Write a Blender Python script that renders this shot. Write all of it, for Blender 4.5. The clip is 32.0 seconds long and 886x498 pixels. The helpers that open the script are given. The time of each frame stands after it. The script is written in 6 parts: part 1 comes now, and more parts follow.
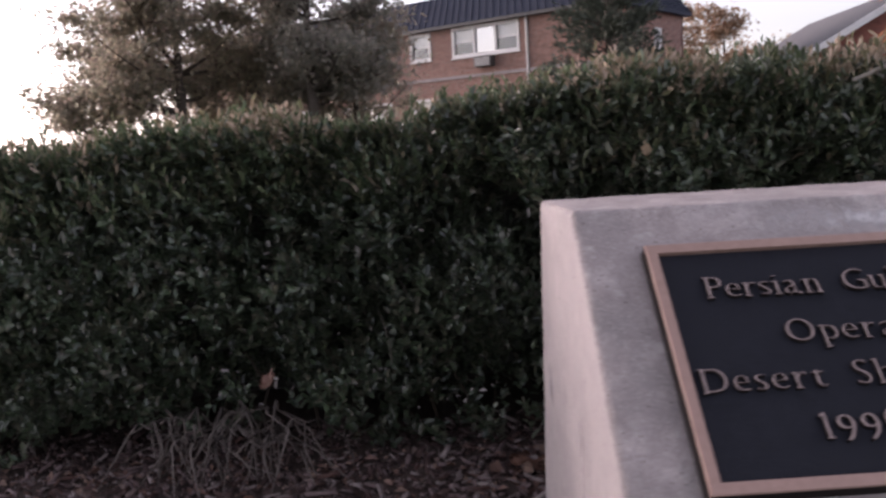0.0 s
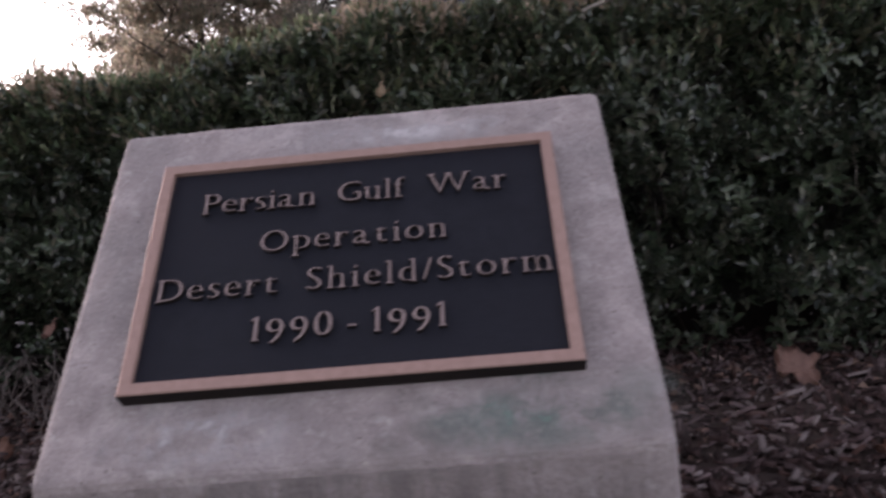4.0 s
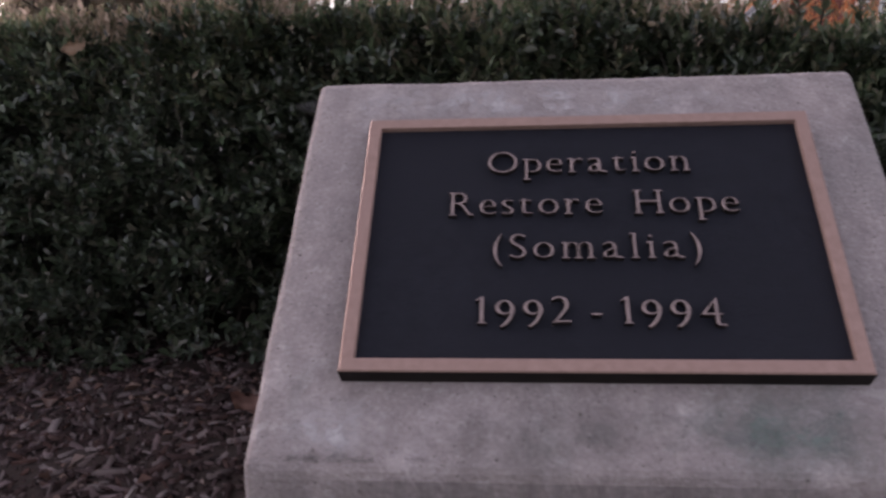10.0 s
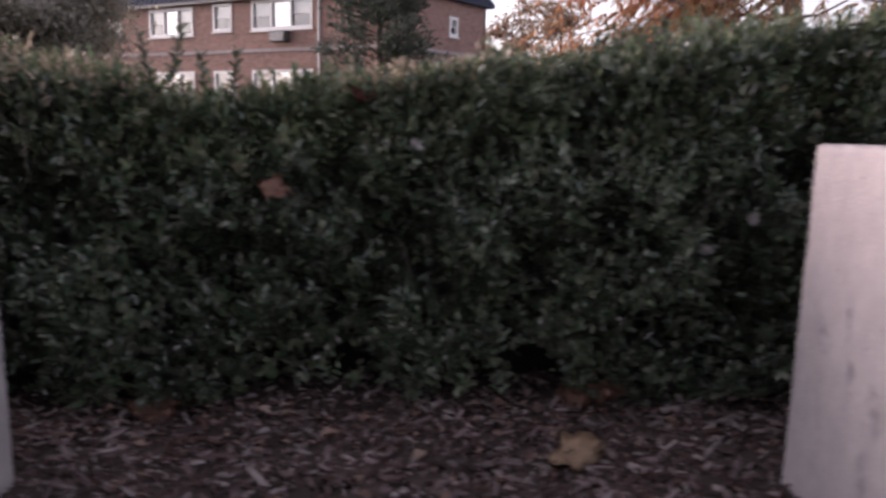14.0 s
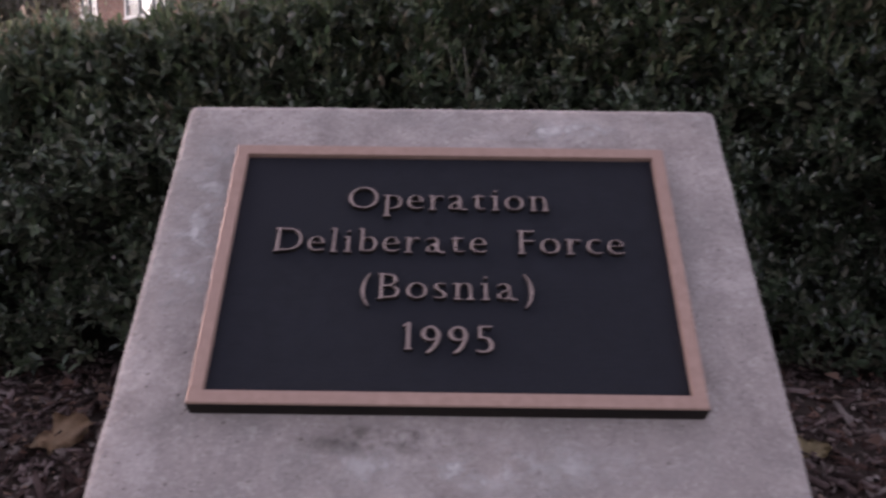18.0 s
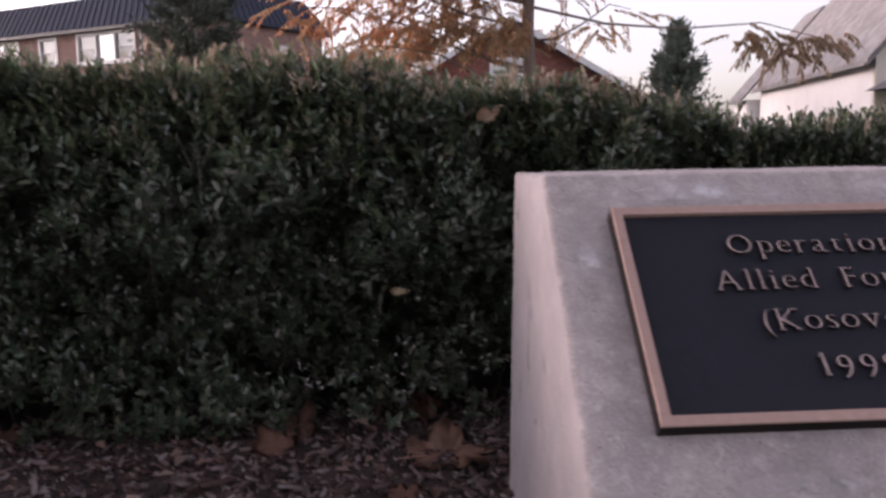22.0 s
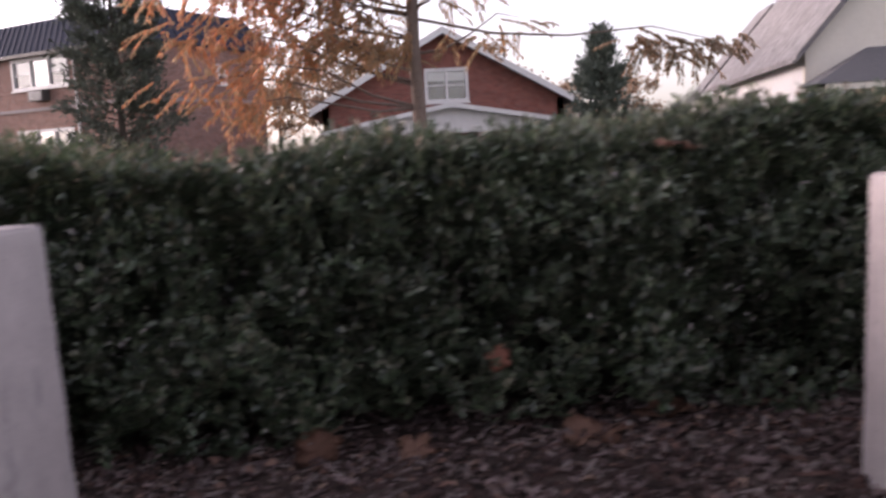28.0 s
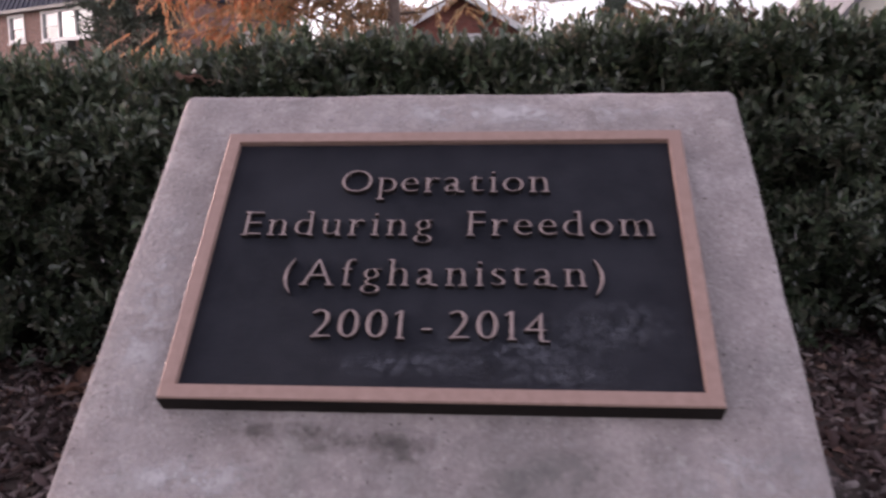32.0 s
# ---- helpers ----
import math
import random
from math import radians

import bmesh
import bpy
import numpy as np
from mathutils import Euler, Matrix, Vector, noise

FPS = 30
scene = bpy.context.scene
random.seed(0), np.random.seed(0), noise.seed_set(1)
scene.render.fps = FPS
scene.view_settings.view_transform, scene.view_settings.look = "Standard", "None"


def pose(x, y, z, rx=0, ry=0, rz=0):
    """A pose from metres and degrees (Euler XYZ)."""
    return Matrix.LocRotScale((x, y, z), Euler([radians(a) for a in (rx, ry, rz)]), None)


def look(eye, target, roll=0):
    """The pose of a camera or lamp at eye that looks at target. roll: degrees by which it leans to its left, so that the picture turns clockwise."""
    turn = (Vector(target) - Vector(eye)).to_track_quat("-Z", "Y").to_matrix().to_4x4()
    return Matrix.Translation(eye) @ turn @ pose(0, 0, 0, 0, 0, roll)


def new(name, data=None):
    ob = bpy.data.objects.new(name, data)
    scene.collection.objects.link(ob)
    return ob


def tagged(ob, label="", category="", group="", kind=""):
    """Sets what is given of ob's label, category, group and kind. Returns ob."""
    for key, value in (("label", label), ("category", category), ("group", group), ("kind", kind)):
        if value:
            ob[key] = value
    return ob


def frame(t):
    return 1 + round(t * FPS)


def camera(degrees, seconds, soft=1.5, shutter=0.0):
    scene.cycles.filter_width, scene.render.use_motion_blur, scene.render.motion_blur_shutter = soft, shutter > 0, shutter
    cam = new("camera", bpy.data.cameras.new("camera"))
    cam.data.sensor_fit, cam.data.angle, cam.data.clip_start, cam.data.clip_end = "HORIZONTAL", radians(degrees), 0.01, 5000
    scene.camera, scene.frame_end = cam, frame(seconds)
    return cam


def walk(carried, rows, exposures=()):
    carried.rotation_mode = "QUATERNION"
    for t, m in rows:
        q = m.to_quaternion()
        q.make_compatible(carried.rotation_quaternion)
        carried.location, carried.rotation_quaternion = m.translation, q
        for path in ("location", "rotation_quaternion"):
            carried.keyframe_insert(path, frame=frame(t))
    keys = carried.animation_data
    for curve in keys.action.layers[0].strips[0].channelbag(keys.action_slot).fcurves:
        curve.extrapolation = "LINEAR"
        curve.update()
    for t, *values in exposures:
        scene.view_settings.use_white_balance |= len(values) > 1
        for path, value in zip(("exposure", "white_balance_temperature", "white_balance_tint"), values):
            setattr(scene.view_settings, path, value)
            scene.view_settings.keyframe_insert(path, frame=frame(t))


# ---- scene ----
# ---------------------------------------------------------------- camera
CAM_ROWS = [
    (0.0, -0.640, -1.549, 1.000, 5.29, -7.50, -3.18),
    (0.5, -0.407, -1.516, 1.003, 7.38, -8.04, -3.60),
    (1.0, -0.191, -1.565, 0.991, 7.93, -8.46, -4.14),
    (1.5, 0.056, -1.559, 0.935, 9.06, -8.98, -4.03),
    (2.0, 0.162, -1.526, 0.825, 9.69, -8.21, -3.84),
    (2.5, 0.228, -1.508, 0.773, 10.99, -8.59, -3.92),
    (4.5, 0.640, -1.468, 0.862, 9.68, -8.61, -5.73),
    (5.0, 1.052, -1.487, 0.988, 8.28, -8.15, -3.32),
    (5.5, 1.528, -1.608, 1.032, 5.99, -5.93, -5.28),
    (6.0, 1.919, -1.686, 1.029, 2.75, -5.50, -4.58),
    (6.5, 2.246, -1.541, 0.940, 1.42, -7.04, -3.15),
    (7.0, 2.488, -1.429, 0.921, 3.92, -7.88, -3.37),
    (7.5, 2.613, -1.380, 0.926, 5.54, -8.95, -3.79),
    (8.0, 2.719, -1.348, 0.901, 6.10, -9.74, -2.29),
    (8.5, 2.827, -1.309, 0.897, 6.47, -10.66, -1.35),
    (9.0, 2.912, -1.263, 0.897, 7.33, -11.11, -0.77),
    (9.5, 3.010, -1.274, 0.902, 7.88, -10.88, -1.03),
    (10.0, 3.098, -1.290, 0.892, 8.12, -10.79, -1.49),
    (10.5, 3.187, -1.289, 0.889, 7.69, -10.61, -2.16),
    (11.0, 3.297, -1.293, 0.883, 6.66, -10.53, -2.44),
    (11.5, 3.409, -1.304, 0.907, 6.02, -10.78, -2.85),
    (12.0, 3.608, -1.303, 0.984, 5.74, -12.42, -3.43),
    (12.5, 3.863, -1.293, 0.957, 3.40, -10.51, -3.17),
    (13.0, 4.211, -1.329, 0.986, 3.45, -10.11, -2.89),
    (13.5, 4.495, -1.339, 1.008, 1.66, -9.60, -1.09),
    (14.0, 4.774, -1.382, 0.992, -0.54, -9.06, 1.05),
    (14.5, 5.080, -1.403, 0.963, -3.23, -8.59, 1.63),
    (15.0, 5.407, -1.348, 0.930, -3.93, -9.45, 2.32),
    (15.5, 5.691, -1.270, 0.931, -1.70, -9.70, 2.18),
    (17.5, 6.140, -1.248, 0.954, 0.12, -10.50, 1.22),
    (18.0, 6.245, -1.269, 0.973, 0.11, -10.43, 0.63),
    (18.5, 6.406, -1.303, 1.005, -0.32, -11.06, 0.25),
    (19.0, 6.627, -1.350, 1.023, -0.76, -10.66, -0.67),
    (19.5, 6.878, -1.351, 1.055, -2.82, -10.02, -1.65),
    (20.0, 7.261, -1.463, 1.149, -3.50, -9.32, -1.39),
    (20.5, 7.611, -1.465, 1.176, -3.09, -7.26, -2.59),
    (21.0, 7.938, -1.472, 1.166, -4.53, -6.09, -1.73),
    (21.5, 8.198, -1.477, 1.108, -5.57, -5.93, -0.85),
    (22.0, 8.409, -1.458, 1.081, -5.45, -7.41, -0.90),
    (22.5, 8.524, -1.426, 1.054, -5.67, -8.47, -1.28),
    (23.0, 8.633, -1.389, 1.029, -6.09, -9.41, -1.82),
    (23.5, 8.740, -1.313, 0.993, -6.57, -9.96, -1.95),
    (24.0, 8.834, -1.252, 0.965, -6.32, -10.48, -1.99),
    (24.5, 8.910, -1.193, 0.948, -6.20, -11.09, -1.27),
    (26.5, 9.405, -1.184, 1.001, -5.20, -9.91, -1.06),
    (27.0, 9.761, -1.234, 1.044, -3.96, -9.00, -3.56),
    (27.5, 10.097, -1.322, 1.083, -5.58, -7.76, -2.55),
    (28.0, 10.596, -1.388, 1.121, -5.62, -6.79, -3.06),
    (28.5, 10.986, -1.455, 1.219, -7.48, -6.22, -3.18),
    (29.0, 11.414, -1.290, 1.127, -8.17, -4.79, -1.97),
    (29.5, 11.711, -1.292, 1.070, -4.25, -5.95, -2.28),
    (30.0, 11.865, -1.279, 1.011, -3.07, -6.87, -1.67),
    (30.5, 12.030, -1.262, 0.989, -1.68, -7.51, -1.70),
    (31.0, 12.154, -1.283, 0.975, -1.05, -8.08, -1.37),
    (31.5, 12.243, -1.273, 0.969, -1.38, -8.48, -0.78),
    (32.0, 12.324, -1.312, 0.962, -1.82, -8.72, -0.56),
]


def gaze(x, y, z, yaw, pitch, roll):
    a, b = radians(yaw), radians(pitch)
    eye = Vector((x, y, z))
    ahead = Vector((-math.sin(a) * math.cos(b), math.cos(a) * math.cos(b), math.sin(b)))
    return look(eye, eye + ahead, roll)


cam = camera(56.15, 32.0, soft=2.7, shutter=0.65)
walk(cam, [(r[0], gaze(*r[1:])) for r in CAM_ROWS],
     exposures=[(0, 1.21, 6580, 28), (2, 1.15, 6570, 29), (4.6, 1.30, 6560, 28.5), (6, 1.29, 6565, 28.5), (7, 1.27, 6580, 28.5), (10, 1.15, 6640, 30.5), (14, 1.34, 6540, 30.5), (19, 1.3, 6640, 31.5), (20.5, 1.34, 6580, 30.5), (22, 1.26, 6700, 31.5), (24, 1.23, 6740, 32.5), (27, 1.44, 6700, 31.5), (28.5, 1.41, 6700, 31.5), (30, 1.41, 6700, 32.5), (31, 1.42, 6720, 33.5), (32, 1.41, 6720, 33.5)])

# ---------------------------------------------------------------- light
SUN_AZ = radians(-62)      # from +y towards -x: the western glow
SUN_EL = radians(13)
world = bpy.data.worlds.new("dusk_sky")
world.use_nodes = True
scene.world = world
wn, wl = world.node_tree.nodes, world.node_tree.links
wn.clear()
w_out = wn.new("ShaderNodeOutputWorld")
w_bg = wn.new("ShaderNodeBackground")
w_sky = wn.new("ShaderNodeTexSky")
w_sky.sky_type = "NISHITA"
w_sky.sun_disc = False
w_sky.sun_elevation = SUN_EL
w_sky.sun_rotation = SUN_AZ
w_sky.dust_density = 2.0
w_sky.air_density = 1.0
w_sky.ozone_density = 2.0
w_hsv = wn.new("ShaderNodeHueSaturation")
w_hsv.inputs["Saturation"].default_value = 0.35
w_bg.inputs["Strength"].default_value = 0.15
wl.new(w_sky.outputs[0], w_hsv.inputs["Color"])
wl.new(w_hsv.outputs[0], w_bg.inputs["Color"])
wl.new(w_bg.outputs[0], w_out.inputs["Surface"])
sun_data = bpy.data.lights.new("sun", "SUN")
sun_data.energy = 0.7
sun_data.angle = radians(25)
sun_data.color = (1.0, 0.86, 0.80)
sun = new("sun", sun_data)
sun_dir = Vector((math.sin(SUN_AZ) * math.cos(SUN_EL), math.cos(SUN_AZ) * math.cos(SUN_EL), math.sin(SUN_EL)))
sun.matrix_world = look(sun_dir * 50, (0, 0, 0))

# ---------------------------------------------------------------- materials


def rgba(c):
    return (c[0], c[1], c[2], 1.0)


def coords(n, l, shift):
    """Places on the thing in metres; with shift every object gets its own stretch of the pattern."""
    at = n.new("ShaderNodeTexCoord").outputs["Object"]
    if not shift:
        return at
    ran = n.new("ShaderNodeVectorMath")
    ran.operation = "SCALE"
    ran.inputs[0].default_value = (31.0, 17.0, 23.0)
    l.new(n.new("ShaderNodeObjectInfo").outputs["Random"], ran.inputs["Scale"])
    add = n.new("ShaderNodeVectorMath")
    l.new(at, add.inputs[0])
    l.new(ran.outputs[0], add.inputs[1])
    return add.outputs[0]


def noise_band(n, l, where, scale, lo, hi, a, b, detail=6, rough=0.65):
    """Noise cut between lo and hi, spread from a to b."""
    t = n.new("ShaderNodeTexNoise")
    t.inputs["Scale"].default_value = scale
    t.inputs["Detail"].default_value = detail
    t.inputs["Roughness"].default_value = rough
    l.new(where, t.inputs["Vector"])
    r = n.new("ShaderNodeMapRange")
    r.inputs["From Min"].default_value, r.inputs["From Max"].default_value = lo, hi
    r.inputs["To Min"].default_value, r.inputs["To Max"].default_value = a, b
    l.new(t.outputs["Fac"], r.inputs["Value"])
    return r.outputs[0]


def mat(name, cols, scale=8.0, rough=0.8, bump=0.2, bscale=40.0, metal=0.0, big=0.8, vary="", spread=0.25, rough_var=0.12, spec=0.5, shift=False):
    """cols: two grain colours and one for large patches. vary: '' | 'island' | 'object' brightness scatter."""
    m = bpy.data.materials.new(name)
    m.use_nodes = True
    nt = m.node_tree
    n, l = nt.nodes, nt.links
    b = n["Principled BSDF"]
    b.inputs["Metallic"].default_value = metal
    b.inputs["Specular IOR Level"].default_value = spec
    where = coords(n, l, shift)
    n1 = n.new("ShaderNodeTexNoise")
    n1.inputs["Scale"].default_value = scale
    n1.inputs["Detail"].default_value = 7
    n1.inputs["Roughness"].default_value = 0.65
    n2 = n.new("ShaderNodeTexNoise")
    n2.inputs["Scale"].default_value = big
    n2.inputs["Detail"].default_value = 3
    l.new(where, n1.inputs["Vector"])
    l.new(where, n2.inputs["Vector"])
    r1 = n.new("ShaderNodeValToRGB")
    r1.color_ramp.elements[0].position, r1.color_ramp.elements[1].position = 0.32, 0.68
    r1.color_ramp.elements[0].color, r1.color_ramp.elements[1].color = rgba(cols[0]), rgba(cols[1])
    l.new(n1.outputs["Fac"], r1.inputs["Fac"])
    r2 = n.new("ShaderNodeValToRGB")
    r2.color_ramp.elements[0].position, r2.color_ramp.elements[1].position = 0.45, 0.75
    l.new(n2.outputs["Fac"], r2.inputs["Fac"])
    mix = n.new("ShaderNodeMix")
    mix.data_type = "RGBA"
    l.new(r2.outputs["Color"], mix.inputs["Factor"])
    l.new(r1.outputs["Color"], mix.inputs["A"])
    mix.inputs["B"].default_value = rgba(cols[2])
    out = mix.outputs["Result"]
    if vary:
        if vary == "island":
            src = n.new("ShaderNodeNewGeometry").outputs["Random Per Island"]
        else:
            src = n.new("ShaderNodeObjectInfo").outputs["Random"]
        mr = n.new("ShaderNodeMapRange")
        mr.inputs["To Min"].default_value, mr.inputs["To Max"].default_value = 1 - spread * 1.6, 1 + spread * 1.6
        l.new(src, mr.inputs["Value"])
        hs = n.new("ShaderNodeHueSaturation")
        l.new(mr.outputs["Result"], hs.inputs["Value"])
        l.new(out, hs.inputs["Color"])
        out = hs.outputs["Color"]
    l.new(out, b.inputs["Base Color"])
    rr = n.new("ShaderNodeMapRange")
    rr.inputs["To Min"].default_value, rr.inputs["To Max"].default_value = max(0.02, rough - rough_var), min(1, rough + rough_var)
    l.new(n1.outputs["Fac"], rr.inputs["Value"])
    l.new(rr.outputs["Result"], b.inputs["Roughness"])
    if bump:
        n3 = n.new("ShaderNodeTexNoise")
        n3.inputs["Scale"].default_value = bscale
        n3.inputs["Detail"].default_value = 5
        l.new(where, n3.inputs["Vector"])
        bp = n.new("ShaderNodeBump")
        bp.inputs["Strength"].default_value = bump
        bp.inputs["Distance"].default_value = 0.01
        l.new(n3.outputs["Fac"], bp.inputs["Height"])
        l.new(bp.outputs["Normal"], b.inputs["Normal"])
    return m


def palette_mat(name, palette, rough=0.6, spec=0.4, through_light=0.25, vary="island", patch=0.0):
    """Leaves: every leaf takes its own colour out of the palette, with a little light passing through."""
    m = bpy.data.materials.new(name)
    m.use_nodes = True
    n, l = m.node_tree.nodes, m.node_tree.links
    b = n["Principled BSDF"]
    b.inputs["Roughness"].default_value = rough
    b.inputs["Specular IOR Level"].default_value = spec
    src = (n.new("ShaderNodeNewGeometry").outputs["Random Per Island"] if vary == "island" else n.new("ShaderNodeObjectInfo").outputs["Random"])
    ramp = n.new("ShaderNodeValToRGB")
    ramp.color_ramp.interpolation = "LINEAR"
    els = ramp.color_ramp.elements
    while len(els) < len(palette):
        els.new(0.5)
    for k, c in enumerate(palette):
        els[k].position = k / (len(palette) - 1)
        els[k].color = rgba(c)
    l.new(src, ramp.inputs["Fac"])
    tc = n.new("ShaderNodeTexCoord")
    ns = n.new("ShaderNodeTexNoise")
    ns.inputs["Scale"].default_value = 60
    ns.inputs["Detail"].default_value = 4
    l.new(tc.outputs["Object"], ns.inputs["Vector"])
    mr = n.new("ShaderNodeMapRange")
    mr.inputs["To Min"].default_value, mr.inputs["To Max"].default_value = 0.7, 1.3
    l.new(ns.outputs["Fac"], mr.inputs["Value"])
    hs = n.new("ShaderNodeHueSaturation")
    l.new(mr.outputs["Result"], hs.inputs["Value"])
    l.new(ramp.outputs["Color"], hs.inputs["Color"])
    col = hs.outputs["Color"]
    if patch:
        for sc, amt in ((3.2, patch), (11.0, patch * 0.8)):
            h2 = n.new("ShaderNodeHueSaturation")
            l.new(noise_band(n, l, tc.outputs["Object"], sc, 0.35, 0.65, 1 - amt, 1 + amt, 2), h2.inputs["Value"])
            l.new(col, h2.inputs["Color"])
            col = h2.outputs["Color"]
    l.new(col, b.inputs["Base Color"])
    tr = n.new("ShaderNodeBsdfTranslucent")
    l.new(col, tr.inputs["Color"])
    mx = n.new("ShaderNodeMixShader")
    mx.inputs["Fac"].default_value = through_light
    l.new(b.outputs[0], mx.inputs[1])
    l.new(tr.outputs[0], mx.inputs[2])
    l.new(mx.outputs[0], n["Material Output"].inputs["Surface"])
    return m


def blend(n, l, fac, a, b, mode="MIX"):
    m = n.new("ShaderNodeMix")
    m.data_type, m.blend_type = "RGBA", mode
    for sock, v in (("Factor", fac), ("A", a), ("B", b)):
        if isinstance(v, bpy.types.NodeSocket):
            l.new(v, m.inputs[sock])
        else:
            m.inputs[sock].default_value = v
    return m.outputs["Result"]


def concrete_mat(name, k, cols):
    """Cast concrete: mottled paste, pale efflorescence, streaks, sandy grain and small dark bug holes. k: how strong, 1
    for the trowelled top, less for the smoother sides, whose colours also hold the brighter light on them.
    """
    m = mat(name, cols, scale=17, rough=0.9, bump=0.5 * k, bscale=120, big=4.5, vary="object", spread=0.03, shift=True)
    n, l = m.node_tree.nodes, m.node_tree.links
    b = n["Principled BSDF"]
    col = b.inputs["Base Color"].links[0].from_socket
    where = coords(n, l, True)
    mp = n.new("ShaderNodeMapping")
    mp.inputs["Scale"].default_value = (6, 2.2, 0.8)
    l.new(where, mp.inputs["Vector"])

    def shade(value, c):
        h = n.new("ShaderNodeHueSaturation")
        l.new(c, h.inputs["Color"])
        l.new(value, h.inputs["Value"])
        return h.outputs["Color"]

    col = shade(noise_band(n, l, mp.outputs[0], 2.2, 0.35, 0.7, 1.05, 0.90), col)
    col = blend(n, l, noise_band(n, l, where, 8.0, 0.52, 0.72, 0.0, 0.68 * k, 9, 0.75), col, (0.60, 0.535, 0.528, 1))
    col = blend(n, l, noise_band(n, l, where, 23.0, 0.60, 0.68, 0.0, 0.38 * k, 5), col, (0.62, 0.575, 0.555, 1))
    col = blend(n, l, noise_band(n, l, mp.outputs[0], 1.7, 0.58, 0.80, 0.0, 0.35 * k, 4), col, (0.30, 0.33, 0.30, 1))
    col = blend(n, l, noise_band(n, l, where, 4.1, 0.52, 0.68, 0.0, 0.5 * k), col, (0.24, 0.22, 0.215, 1))
    col = shade(noise_band(n, l, where, 170.0, 0.25, 0.75, 1 - 0.15 * k, 1 + 0.13 * k, 3), col)
    fleck = n.new("ShaderNodeTexVoronoi")
    fleck.inputs["Scale"].default_value = 230
    l.new(where, fleck.inputs["Vector"])
    sep = n.new("ShaderNodeSeparateColor")
    l.new(fleck.outputs["Color"], sep.inputs[0])
    for ch, c, lo in (("Red", (0.68, 0.63, 0.59, 1), 0.80), ("Green", (0.15, 0.13, 0.12, 1), 0.78)):
        cut = n.new("ShaderNodeMapRange")
        cut.inputs["From Min"].default_value, cut.inputs["From Max"].default_value, cut.inputs["To Max"].default_value = lo, lo + 0.12, 0.16 * k
        l.new(sep.outputs[ch], cut.inputs["Value"])
        col = blend(n, l, cut.outputs[0], col, c)
    # bug holes: dark dots in colour only, painting the shade in small pits
    for scale, a, e in ((26, 0.045, 0.075), (61, 0.07, 0.12))[:2 if k > 0.5 else 1]:
        vo = n.new("ShaderNodeTexVoronoi")
        vo.inputs["Scale"].default_value = scale
        l.new(where, vo.inputs["Vector"])
        vr = n.new("ShaderNodeMapRange")
        vr.inputs["From Min"].default_value, vr.inputs["From Max"].default_value = a, e
        l.new(vo.outputs["Distance"], vr.inputs["Value"])
        col = blend(n, l, vr.outputs[0], (0.13, 0.11, 0.10, 1), col)
    l.new(col, b.inputs["Base Color"])
    return m


def stain_mat(name, colour, strength, scale, rough=0.85, streak=False):
    """A thin uneven film: colour where it lies, clear between and towards its rim."""
    m = bpy.data.materials.new(name)
    m.use_nodes = True
    n, l = m.node_tree.nodes, m.node_tree.links
    b = n["Principled BSDF"]
    b.inputs["Roughness"].default_value = rough
    b.inputs["Specular IOR Level"].default_value = 0.2
    b.inputs["Base Color"].default_value = rgba(colour)
    gen = n.new("ShaderNodeTexCoord").outputs["UV"]
    where = coords(n, l, True)
    if streak:
        mp = n.new("ShaderNodeMapping")
        mp.inputs["Scale"].default_value = (5.0, 0.35, 1.0)
        l.new(where, mp.inputs["Vector"])
        where = mp.outputs[0]
    away = n.new("ShaderNodeVectorMath")
    away.operation = "LENGTH"
    l.new(gen, away.inputs[0])
    rim = n.new("ShaderNodeMapRange")
    rim.inputs["From Min"].default_value, rim.inputs["From Max"].default_value = 1.5 if streak else 1.0, 0.9 if streak else 0.15
    l.new(away.outputs["Value"], rim.inputs["Value"])
    mul = n.new("ShaderNodeMath")
    mul.operation = "MULTIPLY"
    l.new(rim.outputs[0], mul.inputs[0])
    l.new(noise_band(n, l, where, scale, 0.30 if streak else 0.45, 0.60, 0.0, strength, 9, 0.75), mul.inputs[1])
    clear = n.new("ShaderNodeBsdfTransparent")
    mx = n.new("ShaderNodeMixShader")
    l.new(mul.outputs[0], mx.inputs["Fac"])
    l.new(clear.outputs[0], mx.inputs[1])
    l.new(b.outputs[0], mx.inputs[2])
    l.new(mx.outputs[0], n["Material Output"].inputs["Surface"])
    return m


M_ST_DARK = stain_mat("damp_dark_stain", (0.13, 0.115, 0.105), 0.8, 24)
M_ST_SIDE = stain_mat("grey_smudge", (0.24, 0.23, 0.24), 0.5, 11)
# vertical streaks, strong enough to paint in the front's weaker light
M_ST_FRONT = stain_mat("front_shade_streaks", (0.20, 0.18, 0.172), 0.48, 5, streak=True)
M_ST_GREEN = stain_mat("green_algae_film", (0.22, 0.31, 0.27), 0.75, 6)
M_ST_GRIME = stain_mat("grey_green_grime", (0.20, 0.20, 0.185), 0.45, 4)
M_ST_WHITE = stain_mat("pale_lime_bloom", (0.66, 0.63, 0.63), 0.8, 16)
M_ST_SCUFF = stain_mat("grey_scuffs", (0.15, 0.155, 0.18), 0.6, 70)
M_CONC = concrete_mat("cast_concrete", 1.0, [(0.2777, 0.2344, 0.2259), (0.4678, 0.4027, 0.3875), (0.3411, 0.2949, 0.2883)])
# smoother side copy, paler because the brighter light on the sides is in its colour
M_CONC_SIDE = concrete_mat("side_lit_concrete", 0.5, [(0.39, 0.345, 0.3385), (0.465, 0.4155, 0.4082), (0.385, 0.343, 0.3396)])
